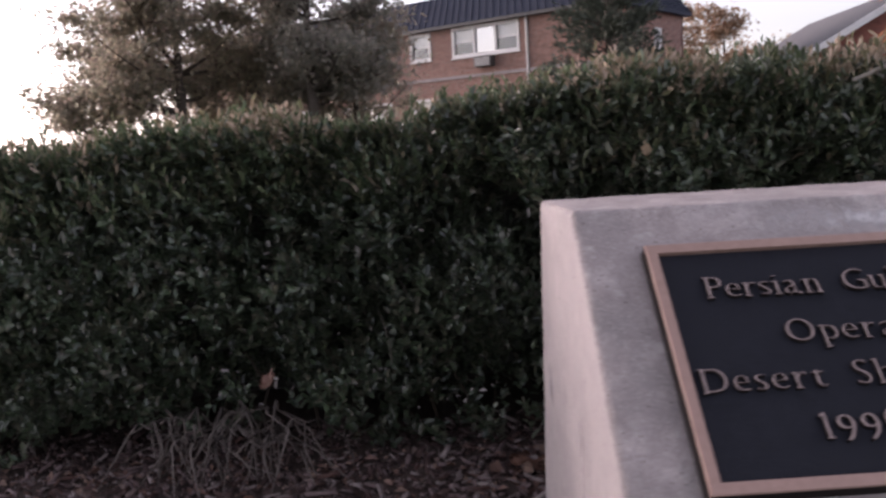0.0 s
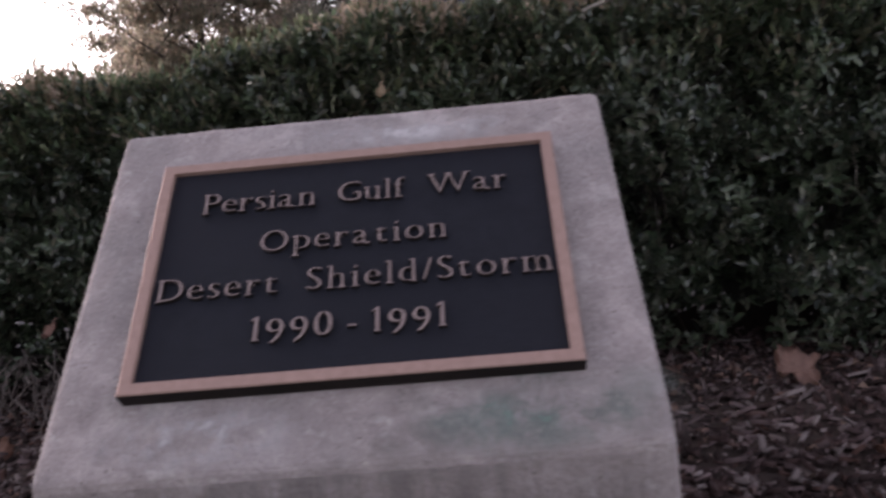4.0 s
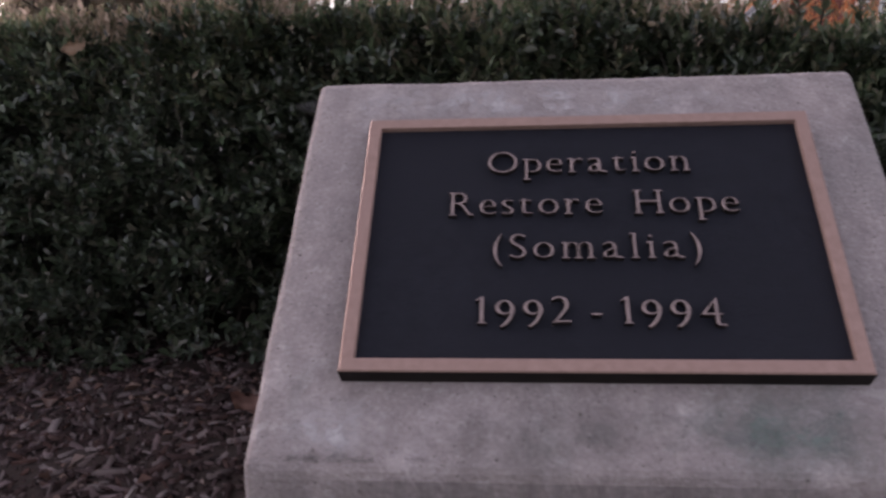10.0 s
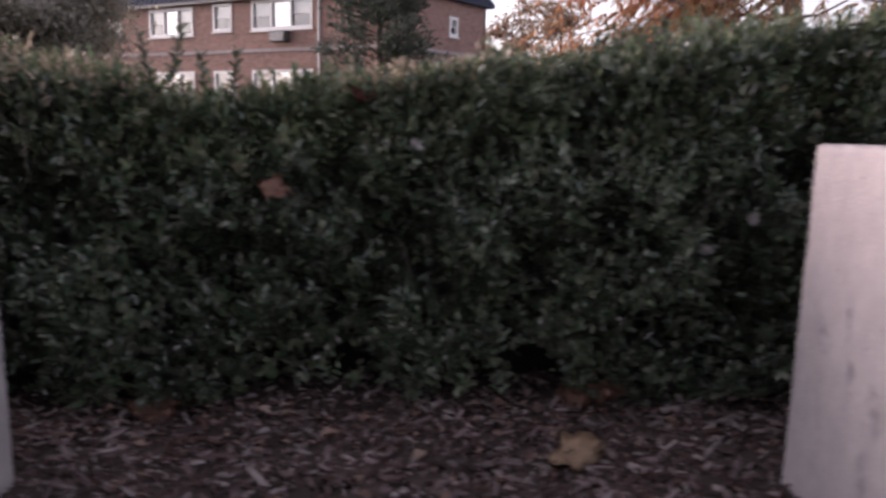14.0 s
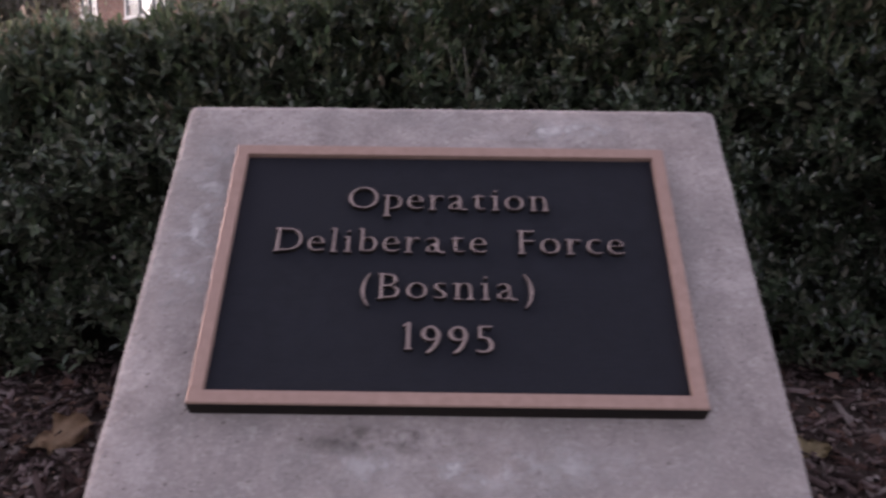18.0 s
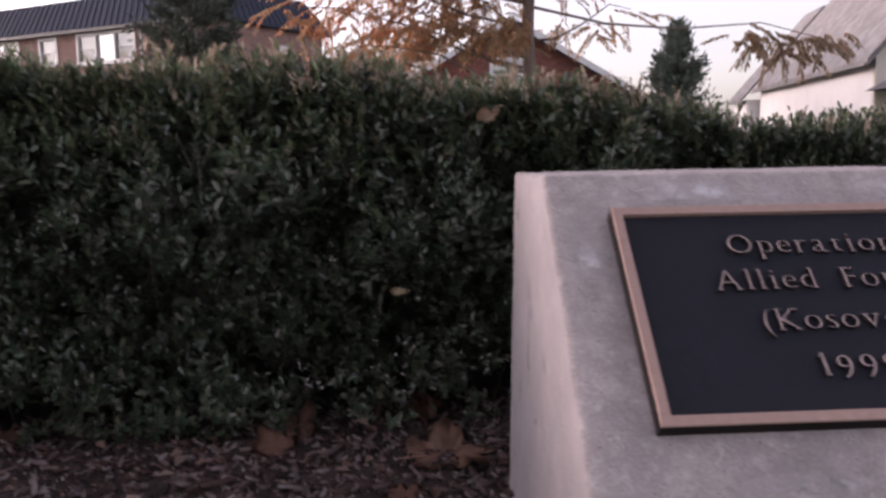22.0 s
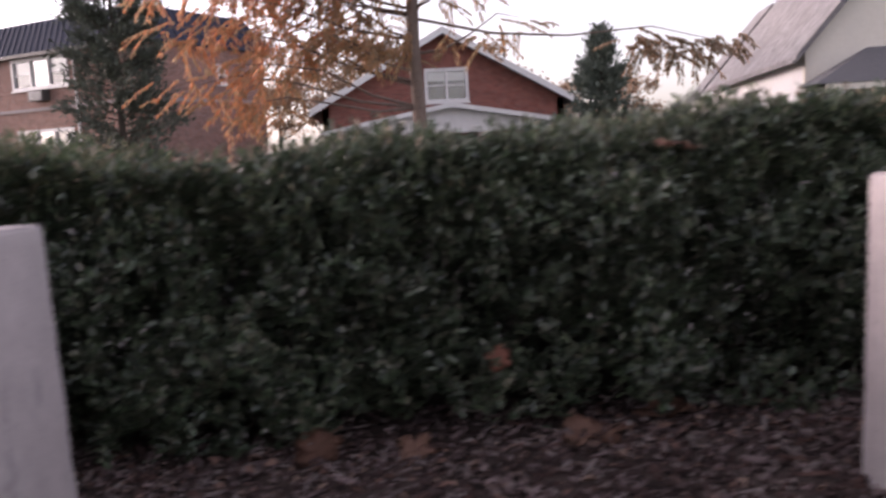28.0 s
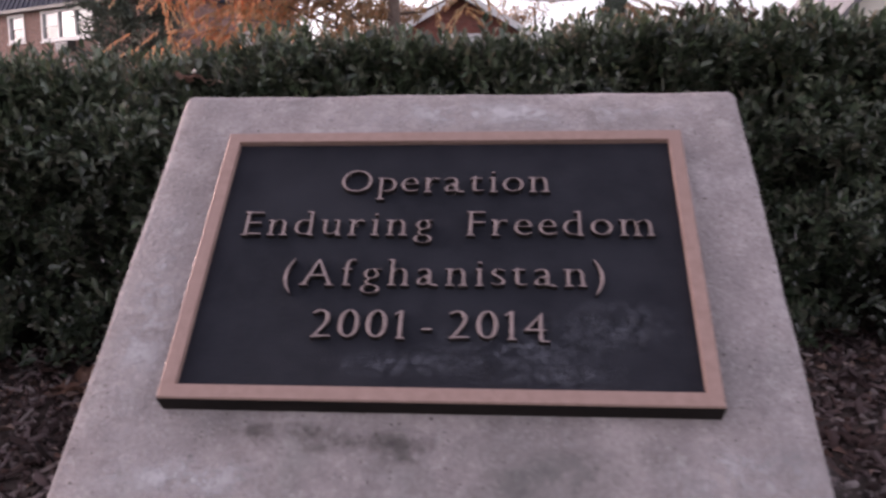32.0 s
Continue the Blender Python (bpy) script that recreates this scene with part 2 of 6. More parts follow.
M_BRONZE = mat("worn_bronze", [(0.36, 0.232, 0.192), (0.45, 0.298, 0.25), (0.40, 0.262, 0.222)], scale=60, rough=0.55, bump=0.1, bscale=300, metal=0.2, big=6, spec=0.35)
M_LETTER = mat("bronze_lettering", [(0.29, 0.222, 0.208), (0.41, 0.315, 0.295), (0.34, 0.262, 0.246)], scale=60, rough=0.55, bump=0.1, bscale=300, metal=0.2, big=6, spec=0.3)
M_PIT = mat("void_shade", [(0.05, 0.045, 0.04), (0.09, 0.08, 0.075), (0.06, 0.05, 0.05)], scale=80, rough=0.95, bump=0.3)
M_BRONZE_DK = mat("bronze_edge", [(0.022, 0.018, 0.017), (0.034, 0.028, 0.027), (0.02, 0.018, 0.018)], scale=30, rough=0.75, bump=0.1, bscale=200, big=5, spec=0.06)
M_FIELD = mat("dark_plaque_field", [(0.012, 0.0125, 0.018), (0.020, 0.021, 0.029), (0.016, 0.0165, 0.023)], scale=35, rough=0.62, bump=0.45, bscale=420, big=3.5, spec=0.18)
M_FIELD_W = mat("weathered_plaque_field", [(0.012, 0.0125, 0.018), (0.023, 0.024, 0.031), (0.030, 0.031, 0.039)], scale=28, rough=0.62, bump=0.45, bscale=420, big=6, spec=0.18)
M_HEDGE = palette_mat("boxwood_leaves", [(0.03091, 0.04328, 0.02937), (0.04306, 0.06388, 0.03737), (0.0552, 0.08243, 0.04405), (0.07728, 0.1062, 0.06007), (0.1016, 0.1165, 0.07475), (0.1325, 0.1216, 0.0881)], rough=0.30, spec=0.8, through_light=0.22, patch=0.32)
# brighter leaf colours that also hold highlights and light on the hedge
M_HEDGE_FRESH_LIT = palette_mat("fresh_lit_boxwood_leaves", [(0.06302, 0.08439, 0.05544), (0.08937, 0.1168, 0.07056), (0.1146, 0.1461, 0.0882), (0.149, 0.1677, 0.1134), (0.1833, 0.1892, 0.1386)], rough=0.32, spec=0.8, through_light=0.25, patch=0.3)
# young top leaves, made paler still to hold the skylight on the hedge top
M_HEDGE_TOP = palette_mat("boxwood_young_lit_leaves", [(0.05484, 0.08554, 0.04608), (0.09139, 0.1312, 0.06758), (0.1219, 0.1639, 0.08602), (0.1676, 0.1925, 0.1075), (0.198, 0.2067, 0.126), (0.2589, 0.2067, 0.1536)], rough=0.45, spec=0.5, through_light=0.25, patch=0.2)
M_SHOOT = palette_mat("browned_shoot_leaves", [(0.09, 0.065, 0.055), (0.15, 0.10, 0.085), (0.09, 0.085, 0.055), (0.20, 0.13, 0.11)], rough=0.6, through_light=0.2)
M_TWIG = mat("hedge_twigs", [(0.035, 0.028, 0.02), (0.07, 0.055, 0.04), (0.05, 0.045, 0.03)], scale=30, rough=0.9, bump=0.3, vary="island")
M_STEM = mat("pale_hedge_stems", [(0.10, 0.088, 0.07), (0.19, 0.17, 0.14), (0.14, 0.125, 0.10)], scale=30, rough=0.85, bump=0.2, vary="island")
# colour of the hedge's inner shade, for the sheet behind the leaves
M_CORE = mat("hedge_inner_shade", [(0.0405, 0.03864, 0.0351), (0.0675, 0.0609, 0.05616), (0.054, 0.0462, 0.04446)], scale=25, rough=1.0, bump=0.8, bscale=30)
M_GROUND = mat("lawn_earth", [(0.035, 0.045, 0.022), (0.06, 0.07, 0.035), (0.05, 0.045, 0.03)], scale=20, rough=0.95, bump=0.6, bscale=25, big=0.4)
M_SOIL = mat("dark_mulch_soil", [(0.033, 0.022, 0.017), (0.077, 0.05, 0.04), (0.0495, 0.034, 0.028)], scale=25, rough=0.95, bump=0.8, bscale=40, big=1.5)
M_CHIP = palette_mat("mulch_chips", [(0.02111, 0.01366, 0.01178), (0.04316, 0.02732, 0.02444), (0.06522, 0.04012, 0.03621), (0.09111, 0.06146, 0.05794), (0.2014, 0.1493, 0.1449), (0.05756, 0.03585, 0.03259), (0.09111, 0.0495, 0.03985), (0.2627, 0.2186, 0.2052), (0.1516, 0.1169, 0.108)], rough=0.85, spec=0.25, through_light=0.0, patch=0.2)
M_DEAD = palette_mat("dead_leaf_brown", [(0.2211, 0.1192, 0.08461), (0.3026, 0.1696, 0.123), (0.384, 0.2272, 0.1682)], rough=0.7, through_light=0.15, vary="object")
M_RED = palette_mat("dead_leaf_red", [(0.13, 0.045, 0.035), (0.19, 0.07, 0.05)], rough=0.7, through_light=0.15, vary="object")
M_ORANGE = palette_mat("dead_leaf_orange", [(0.33, 0.145, 0.10), (0.38, 0.17, 0.12)], rough=0.7, through_light=0.15, vary="object")
M_DEAD_Y = palette_mat("dead_leaf_tan", [(0.506, 0.3894, 0.2702), (0.437, 0.3776, 0.2012)], rough=0.6, through_light=0.2, vary="object")
M_DEAD_T = palette_mat("dead_leaf_straw", [(0.46, 0.3248, 0.22), (0.506, 0.3584, 0.2475)], rough=0.7, through_light=0.15, vary="object")
M_DEAD_P = palette_mat("dead_leaf_pink", [(0.4032, 0.2408, 0.1925), (0.5152, 0.336, 0.275)], rough=0.7, through_light=0.15, vary="object")
M_TWIGPALE = mat("bleached_twig", [(0.28, 0.25, 0.21), (0.42, 0.38, 0.33), (0.34, 0.30, 0.26)], scale=40, rough=0.85, bump=0.2)
# bleached leaves, and the specks that stand in for light through the hedge
M_PALE = palette_mat("bleached_leaf_and_light_bits", [(0.22, 0.195, 0.18), (0.36, 0.33, 0.315), (0.17, 0.145, 0.13)], rough=0.7, through_light=0.1)
M_DRYGRASS = palette_mat("withered_grass", [(0.0648, 0.05256, 0.04536), (0.1116, 0.09216, 0.08064), (0.1728, 0.144, 0.1296)], rough=0.9, through_light=0.05)
M_TIPS = palette_mat("bronzed_shoot_tips", [(0.2508, 0.1975, 0.1328), (0.3828, 0.2995, 0.2173), (0.5544, 0.4333, 0.3502), (0.2112, 0.1912, 0.1147), (0.1716, 0.1784, 0.0966)], rough=0.8, through_light=0.3)
M_LITTER = palette_mat("leaf_litter", [(0.0924, 0.0516, 0.0387), (0.1663, 0.0903, 0.0688), (0.231, 0.1419, 0.1118), (0.2772, 0.1892, 0.1462), (0.1201, 0.0731, 0.0559), (0.3142, 0.2322, 0.1978)], rough=0.8, through_light=0.1)
M_BARK = mat("tree_bark", [(0.05, 0.038, 0.03), (0.10, 0.08, 0.065), (0.07, 0.06, 0.05)], scale=18, rough=0.95, bump=0.8, bscale=30)
M_BARK_WARM = mat("brown_tree_bark", [(0.13, 0.092, 0.075), (0.23, 0.17, 0.14), (0.17, 0.13, 0.108)], scale=14, rough=0.95, bump=0.8, bscale=25)
M_TREE_L = palette_mat("thinning_autumn_leaves", [(0.2402, 0.2301, 0.1781), (0.3483, 0.3255, 0.2417), (0.4564, 0.4041, 0.299), (0.3963, 0.3143, 0.2544), (0.3123, 0.2638, 0.229)], rough=0.6, through_light=0.65)
M_TREE_D = palette_mat("dark_green_leaves", [(0.207, 0.2087, 0.177), (0.2956, 0.2828, 0.2323), (0.3842, 0.3524, 0.2875), (0.335, 0.2782, 0.2544)], rough=0.6, through_light=0.62)
M_SUMAC = palette_mat("orange_compound_leaves", [(0.681, 0.2716, 0.1323), (0.7235, 0.3298, 0.1606), (0.6384, 0.3492, 0.189), (0.4682, 0.3201, 0.189), (0.383, 0.291, 0.1796), (0.6597, 0.291, 0.1796)], rough=0.6, through_light=0.62)
M_OLIVE = palette_mat("olive_compound_leaves", [(0.3808, 0.27, 0.1615), (0.5152, 0.31, 0.171), (0.3136, 0.25, 0.1568), (0.5824, 0.31, 0.1615), (0.28, 0.225, 0.1425)], rough=0.6, through_light=0.6)
M_RUSSET = palette_mat("russet_compound_leaves", [(0.275, 0.2013, 0.132), (0.375, 0.244, 0.156), (0.225, 0.1891, 0.132), (0.45, 0.2684, 0.168), (0.2125, 0.183, 0.126)], rough=0.6, through_light=0.45)
M_RUST = palette_mat("rusty_far_leaves", [(0.42, 0.27, 0.18), (0.36, 0.22, 0.15), (0.46, 0.33, 0.22), (0.32, 0.26, 0.18)], rough=0.7, through_light=0.35)
M_CONIFER = palette_mat("conifer_sprays", [(0.0754, 0.09, 0.072), (0.104, 0.1225, 0.096), (0.143, 0.1562, 0.12)], rough=0.7, spec=0.3, through_light=0.05)
M_CONIFER_G = palette_mat("green_conifer_sprays", [(0.09, 0.1104, 0.09), (0.12, 0.1464, 0.1176), (0.156, 0.18, 0.144)], rough=0.7, spec=0.3, through_light=0.05)
M_WHITE = mat("white_paint", [(0.74, 0.72, 0.70), (0.82, 0.80, 0.78), (0.70, 0.68, 0.66)], scale=6, rough=0.5, bump=0.05)
M_TAN = mat("cream_siding_paint", [(0.76, 0.70, 0.60), (0.82, 0.76, 0.66), (0.74, 0.69, 0.60)], scale=5, rough=0.6, bump=0.1)
M_SHINGLE = mat("grey_shingles", [(0.13, 0.122, 0.125), (0.30, 0.285, 0.28), (0.17, 0.155, 0.155)], scale=2.2, rough=0.9, bump=0.6, bscale=12, big=0.5)
M_SHINGLE_D = mat("dark_grey_shingles", [(0.10, 0.10, 0.105), (0.14, 0.135, 0.14), (0.12, 0.115, 0.12)], scale=10, rough=0.9, bump=0.5, bscale=15, big=0.7)
M_SLATE = mat("blue_black_metal_roof", [(0.036, 0.041, 0.062), (0.050, 0.057, 0.082), (0.042, 0.048, 0.070)], scale=3, rough=0.75, bump=0.1, bscale=10, spec=0.2)
M_SHADE = mat("window_blind", [(0.62, 0.60, 0.58), (0.70, 0.68, 0.66), (0.6, 0.58, 0.56)], scale=4, rough=0.7, bump=0.1)
M_BEIGE = mat("warm_window_blind", [(0.20, 0.16, 0.10), (0.26, 0.215, 0.14), (0.19, 0.155, 0.10)], scale=4, rough=0.7, bump=0.1)
# near-black for panels that stand in for unlit interiors and porch shade
M_DARKIN = mat("unlit_interior_shade", [(0.02, 0.02, 0.022), (0.035, 0.034, 0.036), (0.03, 0.03, 0.03)], scale=2, rough=0.9, bump=0)
M_PORCH = mat("dusky_porch_wall", [(0.24, 0.16, 0.135), (0.34, 0.245, 0.215), (0.28, 0.20, 0.17)], scale=3, rough=0.8, bump=0.1)
M_METAL = mat("painted_metal", [(0.07, 0.065, 0.06), (0.11, 0.10, 0.095), (0.08, 0.08, 0.08)], scale=8, rough=0.5, bump=0.05)


def brick_mat(name, c1, c2, mortar):
    m = mat(name, [c1, c2, c1], scale=3, rough=0.9, bump=0)
    n, l = m.node_tree.nodes, m.node_tree.links
    b = n["Principled BSDF"]
    base = b.inputs["Base Color"].links[0].from_socket
    uv = n.new("ShaderNodeUVMap")
    bt = n.new("ShaderNodeTexBrick")
    bt.inputs["Scale"].default_value = 1.0
    bt.inputs["Brick Width"].default_value = 0.22
    bt.inputs["Row Height"].default_value = 0.075
    bt.inputs["Mortar Size"].default_value = 0.006
    bt.inputs["Mortar Smooth"].default_value = 0.3
    bt.inputs["Color1"].default_value = (0.75, 0.75, 0.75, 1)
    bt.inputs["Color2"].default_value = (1.2, 1.2, 1.2, 1)
    bt.inputs["Mortar"].default_value = (1, 1, 1, 1)
    l.new(uv.outputs[0], bt.inputs["Vector"])
    mu = n.new("ShaderNodeMix")
    mu.data_type, mu.blend_type = "RGBA", "MULTIPLY"
    mu.inputs["Factor"].default_value = 1
    l.new(base, mu.inputs["A"])
    l.new(bt.outputs["Color"], mu.inputs["B"])
    mm = n.new("ShaderNodeMix")
    mm.data_type = "RGBA"
    l.new(bt.outputs["Fac"], mm.inputs["Factor"])
    l.new(mu.outputs["Result"], mm.inputs["A"])
    mm.inputs["B"].default_value = rgba(mortar)
    l.new(mm.outputs["Result"], b.inputs["Base Color"])
    bp = n.new("ShaderNodeBump")
    bp.inputs["Strength"].default_value = 0.5
    bp.inputs["Distance"].default_value = 0.01
    bp.invert = True
    l.new(bt.outputs["Fac"], bp.inputs["Height"])
    l.new(bp.outputs["Normal"], b.inputs["Normal"])
    return m


M_BRICK = brick_mat("brown_brick", (0.27, 0.145, 0.115), (0.34, 0.185, 0.145), (0.36, 0.30, 0.27))
M_BRICK_R = brick_mat("red_brick", (0.24, 0.080, 0.060), (0.31, 0.105, 0.075), (0.29, 0.20, 0.175))


def glass_mat(name, gloss):
    m = bpy.data.materials.new(name)
    m.use_nodes = True
    n, l = m.node_tree.nodes, m.node_tree.links
    b = n["Principled BSDF"]
    b.inputs["Base Color"].default_value = (0.9, 0.92, 0.92, 1)
    b.inputs["Roughness"].default_value = 0.02
    b.inputs["Transmission Weight"].default_value = 1.0
    b.inputs["IOR"].default_value = 1.5
    tr = n.new("ShaderNodeBsdfGlossy")
    tr.inputs["Roughness"].default_value = 0.03
    mx = n.new("ShaderNodeMixShader")
    mx.inputs["Fac"].default_value = gloss
    l.new(b.outputs[0], mx.inputs[1])
    l.new(tr.outputs[0], mx.inputs[2])
    l.new(mx.outputs[0], n["Material Output"].inputs["Surface"])
    return m


M_GLASS = glass_mat("window_glass", 0.45)
M_GLASS_CLEAR = glass_mat("clear_window_glass", 0.06)

# ---------------------------------------------------------------- building helpers


def part(name, bm, material, parent=None, label=""):
    """Links a bmesh (freed here) or a finished mesh as ONE object under a thing or a part."""
    if isinstance(bm, bmesh.types.BMesh):
        me = bpy.data.meshes.new(name)
        bm.to_mesh(me)
        bm.free()
    else:
        me = bm
    if material and not me.materials:
        me.materials.append(material)
    ob = new(name, me)
    if parent:
        ob.parent = parent
    if label:
        ob["label"] = label
    return ob


def thing(name, m, label, category, group="", kind=""):
    ob = new(name)
    ob.empty_display_size = 0.2
    ob.matrix_world = m
    return tagged(ob, label, category, group, kind)


def box(bm, x0, x1, y0, y1, z0, z1):
    vs = [bm.verts.new(p) for p in ((x0, y0, z0), (x1, y0, z0), (x1, y1, z0), (x0, y1, z0), (x0, y0, z1), (x1, y0, z1), (x1, y1, z1), (x0, y1, z1))]
    for f in ((3, 2, 1, 0), (4, 5, 6, 7), (0, 1, 5, 4), (1, 2, 6, 5), (2, 3, 7, 6), (3, 0, 4, 7)):
        bm.faces.new([vs[k] for k in f])
    return vs


def boxes(*dims, bevel=0.0):
    bm = bmesh.new()
    for d in dims:
        box(bm, *d)
    if bevel:
        bmesh.ops.bevel(bm, geom=list(bm.edges), offset=bevel, segments=2, affect="EDGES", profile=0.6)
    return bm


def prism(profile, x0, x1):
    """A profile in (y, z), counted round, drawn out along x."""
    bm = bmesh.new()
    a = [bm.verts.new((x0, y, z)) for y, z in profile]
    b = [bm.verts.new((x1, y, z)) for y, z in profile]
    k = len(profile)
    for i in range(k):
        bm.faces.new((a[i], b[i], b[(i + 1) % k], a[(i + 1) % k]))
    bm.faces.new(a)
    bm.faces.new(list(reversed(b)))
    bmesh.ops.recalc_face_normals(bm, faces=bm.faces)
    return bm


def tube(points, radii, sides=7):
    """A tapered tube along points."""
    bm = bmesh.new()
    rings = []
    run = Vector(points[-1]) - Vector(points[0])
    ref = Vector((0, 1, 0)) if abs(run.y) < 0.8 * run.length else Vector((1, 0, 0))
    for k, (p, r) in enumerate(zip(points, radii)):
        p = Vector(p)
        d = Vector(points[min(k + 1, len(points) - 1)]) - Vector(points[max(k - 1, 0)])
        e = ref.cross(d).normalized()
        h = d.cross(e).normalized()
        rings.append([bm.verts.new(p + e * (r * math.cos(a)) + h * (r * math.sin(a))) for a in (2 * math.pi * s / sides for s in range(sides))])
    for a, b in zip(rings, rings[1:]):
        for s in range(sides):
            bm.faces.new((a[s], a[(s + 1) % sides], b[(s + 1) % sides], b[s]))
    bm.faces.new(list(reversed(rings[0])))
    bm.faces.new(rings[-1])
    for f in bm.faces:
        f.smooth = True
    return bm


def join_bm(bms):
    out = bmesh.new()
    for b in bms:
        me = bpy.data.meshes.new("tmp")
        b.to_mesh(me)
        b.free()
        out.from_mesh(me)
        bpy.data.meshes.remove(me)
    return out


def np_mesh(name, verts, faces):
    """verts (n,3), faces (m,k) arrays into one mesh."""
    me = bpy.data.meshes.new(name)
    verts = np.asarray(verts, np.float32)
    faces = np.asarray(faces, np.int32)
    k = faces.shape[1]
    me.vertices.add(len(verts))
    me.vertices.foreach_set("co", verts.ravel())
    me.loops.add(faces.size)
    me.loops.foreach_set("vertex_index", faces.ravel())
    me.polygons.add(len(faces))
    me.polygons.foreach_set("loop_start", np.arange(0, faces.size, k, dtype=np.int32))
    me.polygons.foreach_set("loop_total", np.full(len(faces), k, np.int32))
    me.update(calc_edges=True)
    return me


def unit(v):
    return v / np.maximum(np.linalg.norm(v, axis=-1, keepdims=True), 1e-9)


def oval_leaves(name, base, along, face, length, width, fold=0.22):
    """Many small blunt oval leaves, each two half blades that meet along the midrib."""
    n = len(base)
    a = unit(along)
    s = unit(np.cross(a, face))
    u = np.cross(s, a)
    L, Wd = length[:, None], width[:, None]
    v = [base]
    for side in (-1, 1):
        v.append(base + a * L * 0.30 + s * Wd * 0.44 * side + u * Wd * fold)
        v.append(base + a * L * 0.72 + s * Wd * 0.42 * side + u * Wd * fold * 0.8)
    v.append(base + a * L - u * L * 0.10)
    v = np.stack(v, 1).reshape(-1, 3)
    q = np.array([[0, 5, 2, 1], [0, 3, 4, 5]])
    f = (np.arange(n)[:, None, None] * 6 + q[None]).reshape(-1, 4)
    return np_mesh(name, v, f)


def leaf_mesh(name, base, along, face, length, width, fold=0.18, curl=0.12):
    """Many leaves at once. base (n,3), along: growth direction, face: rough upper side; length, width (n,). Each leaf: a folded diamond of four triangles with a drooping tip."""
    n = len(base)
    a = unit(along)
    s = unit(np.cross(a, face))
    u = np.cross(s, a)
    L, Wd = length[:, None], width[:, None]
    p0 = base
    pc = base + a * L * 0.5 - u * Wd * fold
    pl = base + a * L * 0.47 - s * Wd * 0.5 + u * Wd * fold
    pr = base + a * L * 0.47 + s * Wd * 0.5 + u * Wd * fold
    pt = base + a * L - u * L * curl
    v = np.stack([p0, pc, pl, pr, pt], 1).reshape(-1, 3)
    t = np.array([[0, 1, 2], [1, 4, 2], [0, 3, 1], [1, 3, 4]])
    f = (np.arange(n)[:, None, None] * 5 + t[None]).reshape(-1, 3)
    return np_mesh(name, v, f)


def wall_mesh(width, height, holes, thick=0.25):
    """A wall in the x-z plane, front at y=0, with openings (x0, x1, z0, z1) right through it; brick coordinates in its UVs."""
    xs = sorted({0.0, width, *[h[0] for h in holes], *[h[1] for h in holes]})
    zs = sorted({0.0, height, *[h[2] for h in holes], *[h[3] for h in holes]})
    solid = {}
    for i in range(len(xs) - 1):
        for j in range(len(zs) - 1):
            cx, cz = (xs[i] + xs[i + 1]) / 2, (zs[j] + zs[j + 1]) / 2
            solid[i, j] = not any(h[0] < cx < h[1] and h[2] < cz < h[3] for h in holes)
    bm = bmesh.new()
    uvl = bm.loops.layers.uv.new("uv")

    def quad(ps, us):
        f = bm.faces.new([bm.verts.new(p) for p in ps])
        for lp, q in zip(f.loops, us):
            lp[uvl].uv = q

    for (i, j), on in solid.items():
        if not on:
            continue
        x0, x1, z0, z1 = xs[i], xs[i + 1], zs[j], zs[j + 1]
        q = [(x0, z0), (x1, z0), (x1, z1), (x0, z1)]
        quad([(x, 0, z) for x, z in q], q)
        quad([(x, thick, z) for x, z in reversed(q)], list(reversed(q)))
        for di, dj, e in ((-1, 0, ((x0, z1), (x0, z0))), (1, 0, ((x1, z0), (x1, z1))), (0, -1, ((x0, z0), (x1, z0))), (0, 1, ((x1, z1), (x0, z1)))):
            if not solid.get((i + di, j + dj), False):
                (ax, az), (bx, bz) = e
                quad([(ax, 0, az), (ax, thick, az), (bx, thick, bz), (bx, 0, bz)], [(ax, az), (ax + thick, az), (bx + thick, bz), (bx, bz)])
    return bm


def base_z(x):
    return -0.14 + 0.022 * min(max(x, -8.0), 20.0)


# ---------------------------------------------------------------- ground
GX0, GX1 = -4.6, 16.5


def make_ground():
    xs = [-2500, -300, -60, -20, -8, -4, 0, 4, 8, 12, 16, 20, 40, 90, 300, 2500]
    ys = [-2500, -300, -60, -12, -4, 0, 1.5, 3, 10, 25, 60, 300, 2500]
    v = [(x, y, base_z(x)) for x in xs for y in ys]
    ny = len(ys)
    f = [(i * ny + j, (i + 1) * ny + j, (i + 1) * ny + j + 1, i * ny + j + 1) for i in range(len(xs) - 1) for j in range(ny - 1)]
    ob = new("ground", np_mesh("ground", v, f))
    ob.data.materials.append(M_GROUND)
    tagged(ob, "dull green and brown lawn earth reaching to the horizon", "ground", kind="structure")
    # mulch bed: a slightly lumpy sheet on the ground
    nx, nyb = 210, 34
    X, Y = np.meshgrid(np.linspace(GX0, GX1, nx), np.linspace(-0.75, 2.65, nyb), indexing="ij")
    rng = np.random.default_rng(3)
    Z = np.array([base_z(a) for a in X.ravel()]).reshape(X.shape) + 0.03 + rng.normal(0, 0.006, X.shape)
    Z[:, 0] -= 0.028
    Z[:, -1] -= 0.028
    V = np.stack([X, Y, Z], -1).reshape(-1, 3)
    F = [(i * nyb + j, (i + 1) * nyb + j, (i + 1) * nyb + j + 1, i * nyb + j + 1) for i in range(nx - 1) for j in range(nyb - 1)]
    bed = new("mulch_bed", np_mesh("mulch_bed", V, F))
    bed.data.materials.append(M_SOIL)
    tagged(bed, "dark brown mulch bed under the hedge and round the stones", "mulch bed", kind="structure")


make_ground()


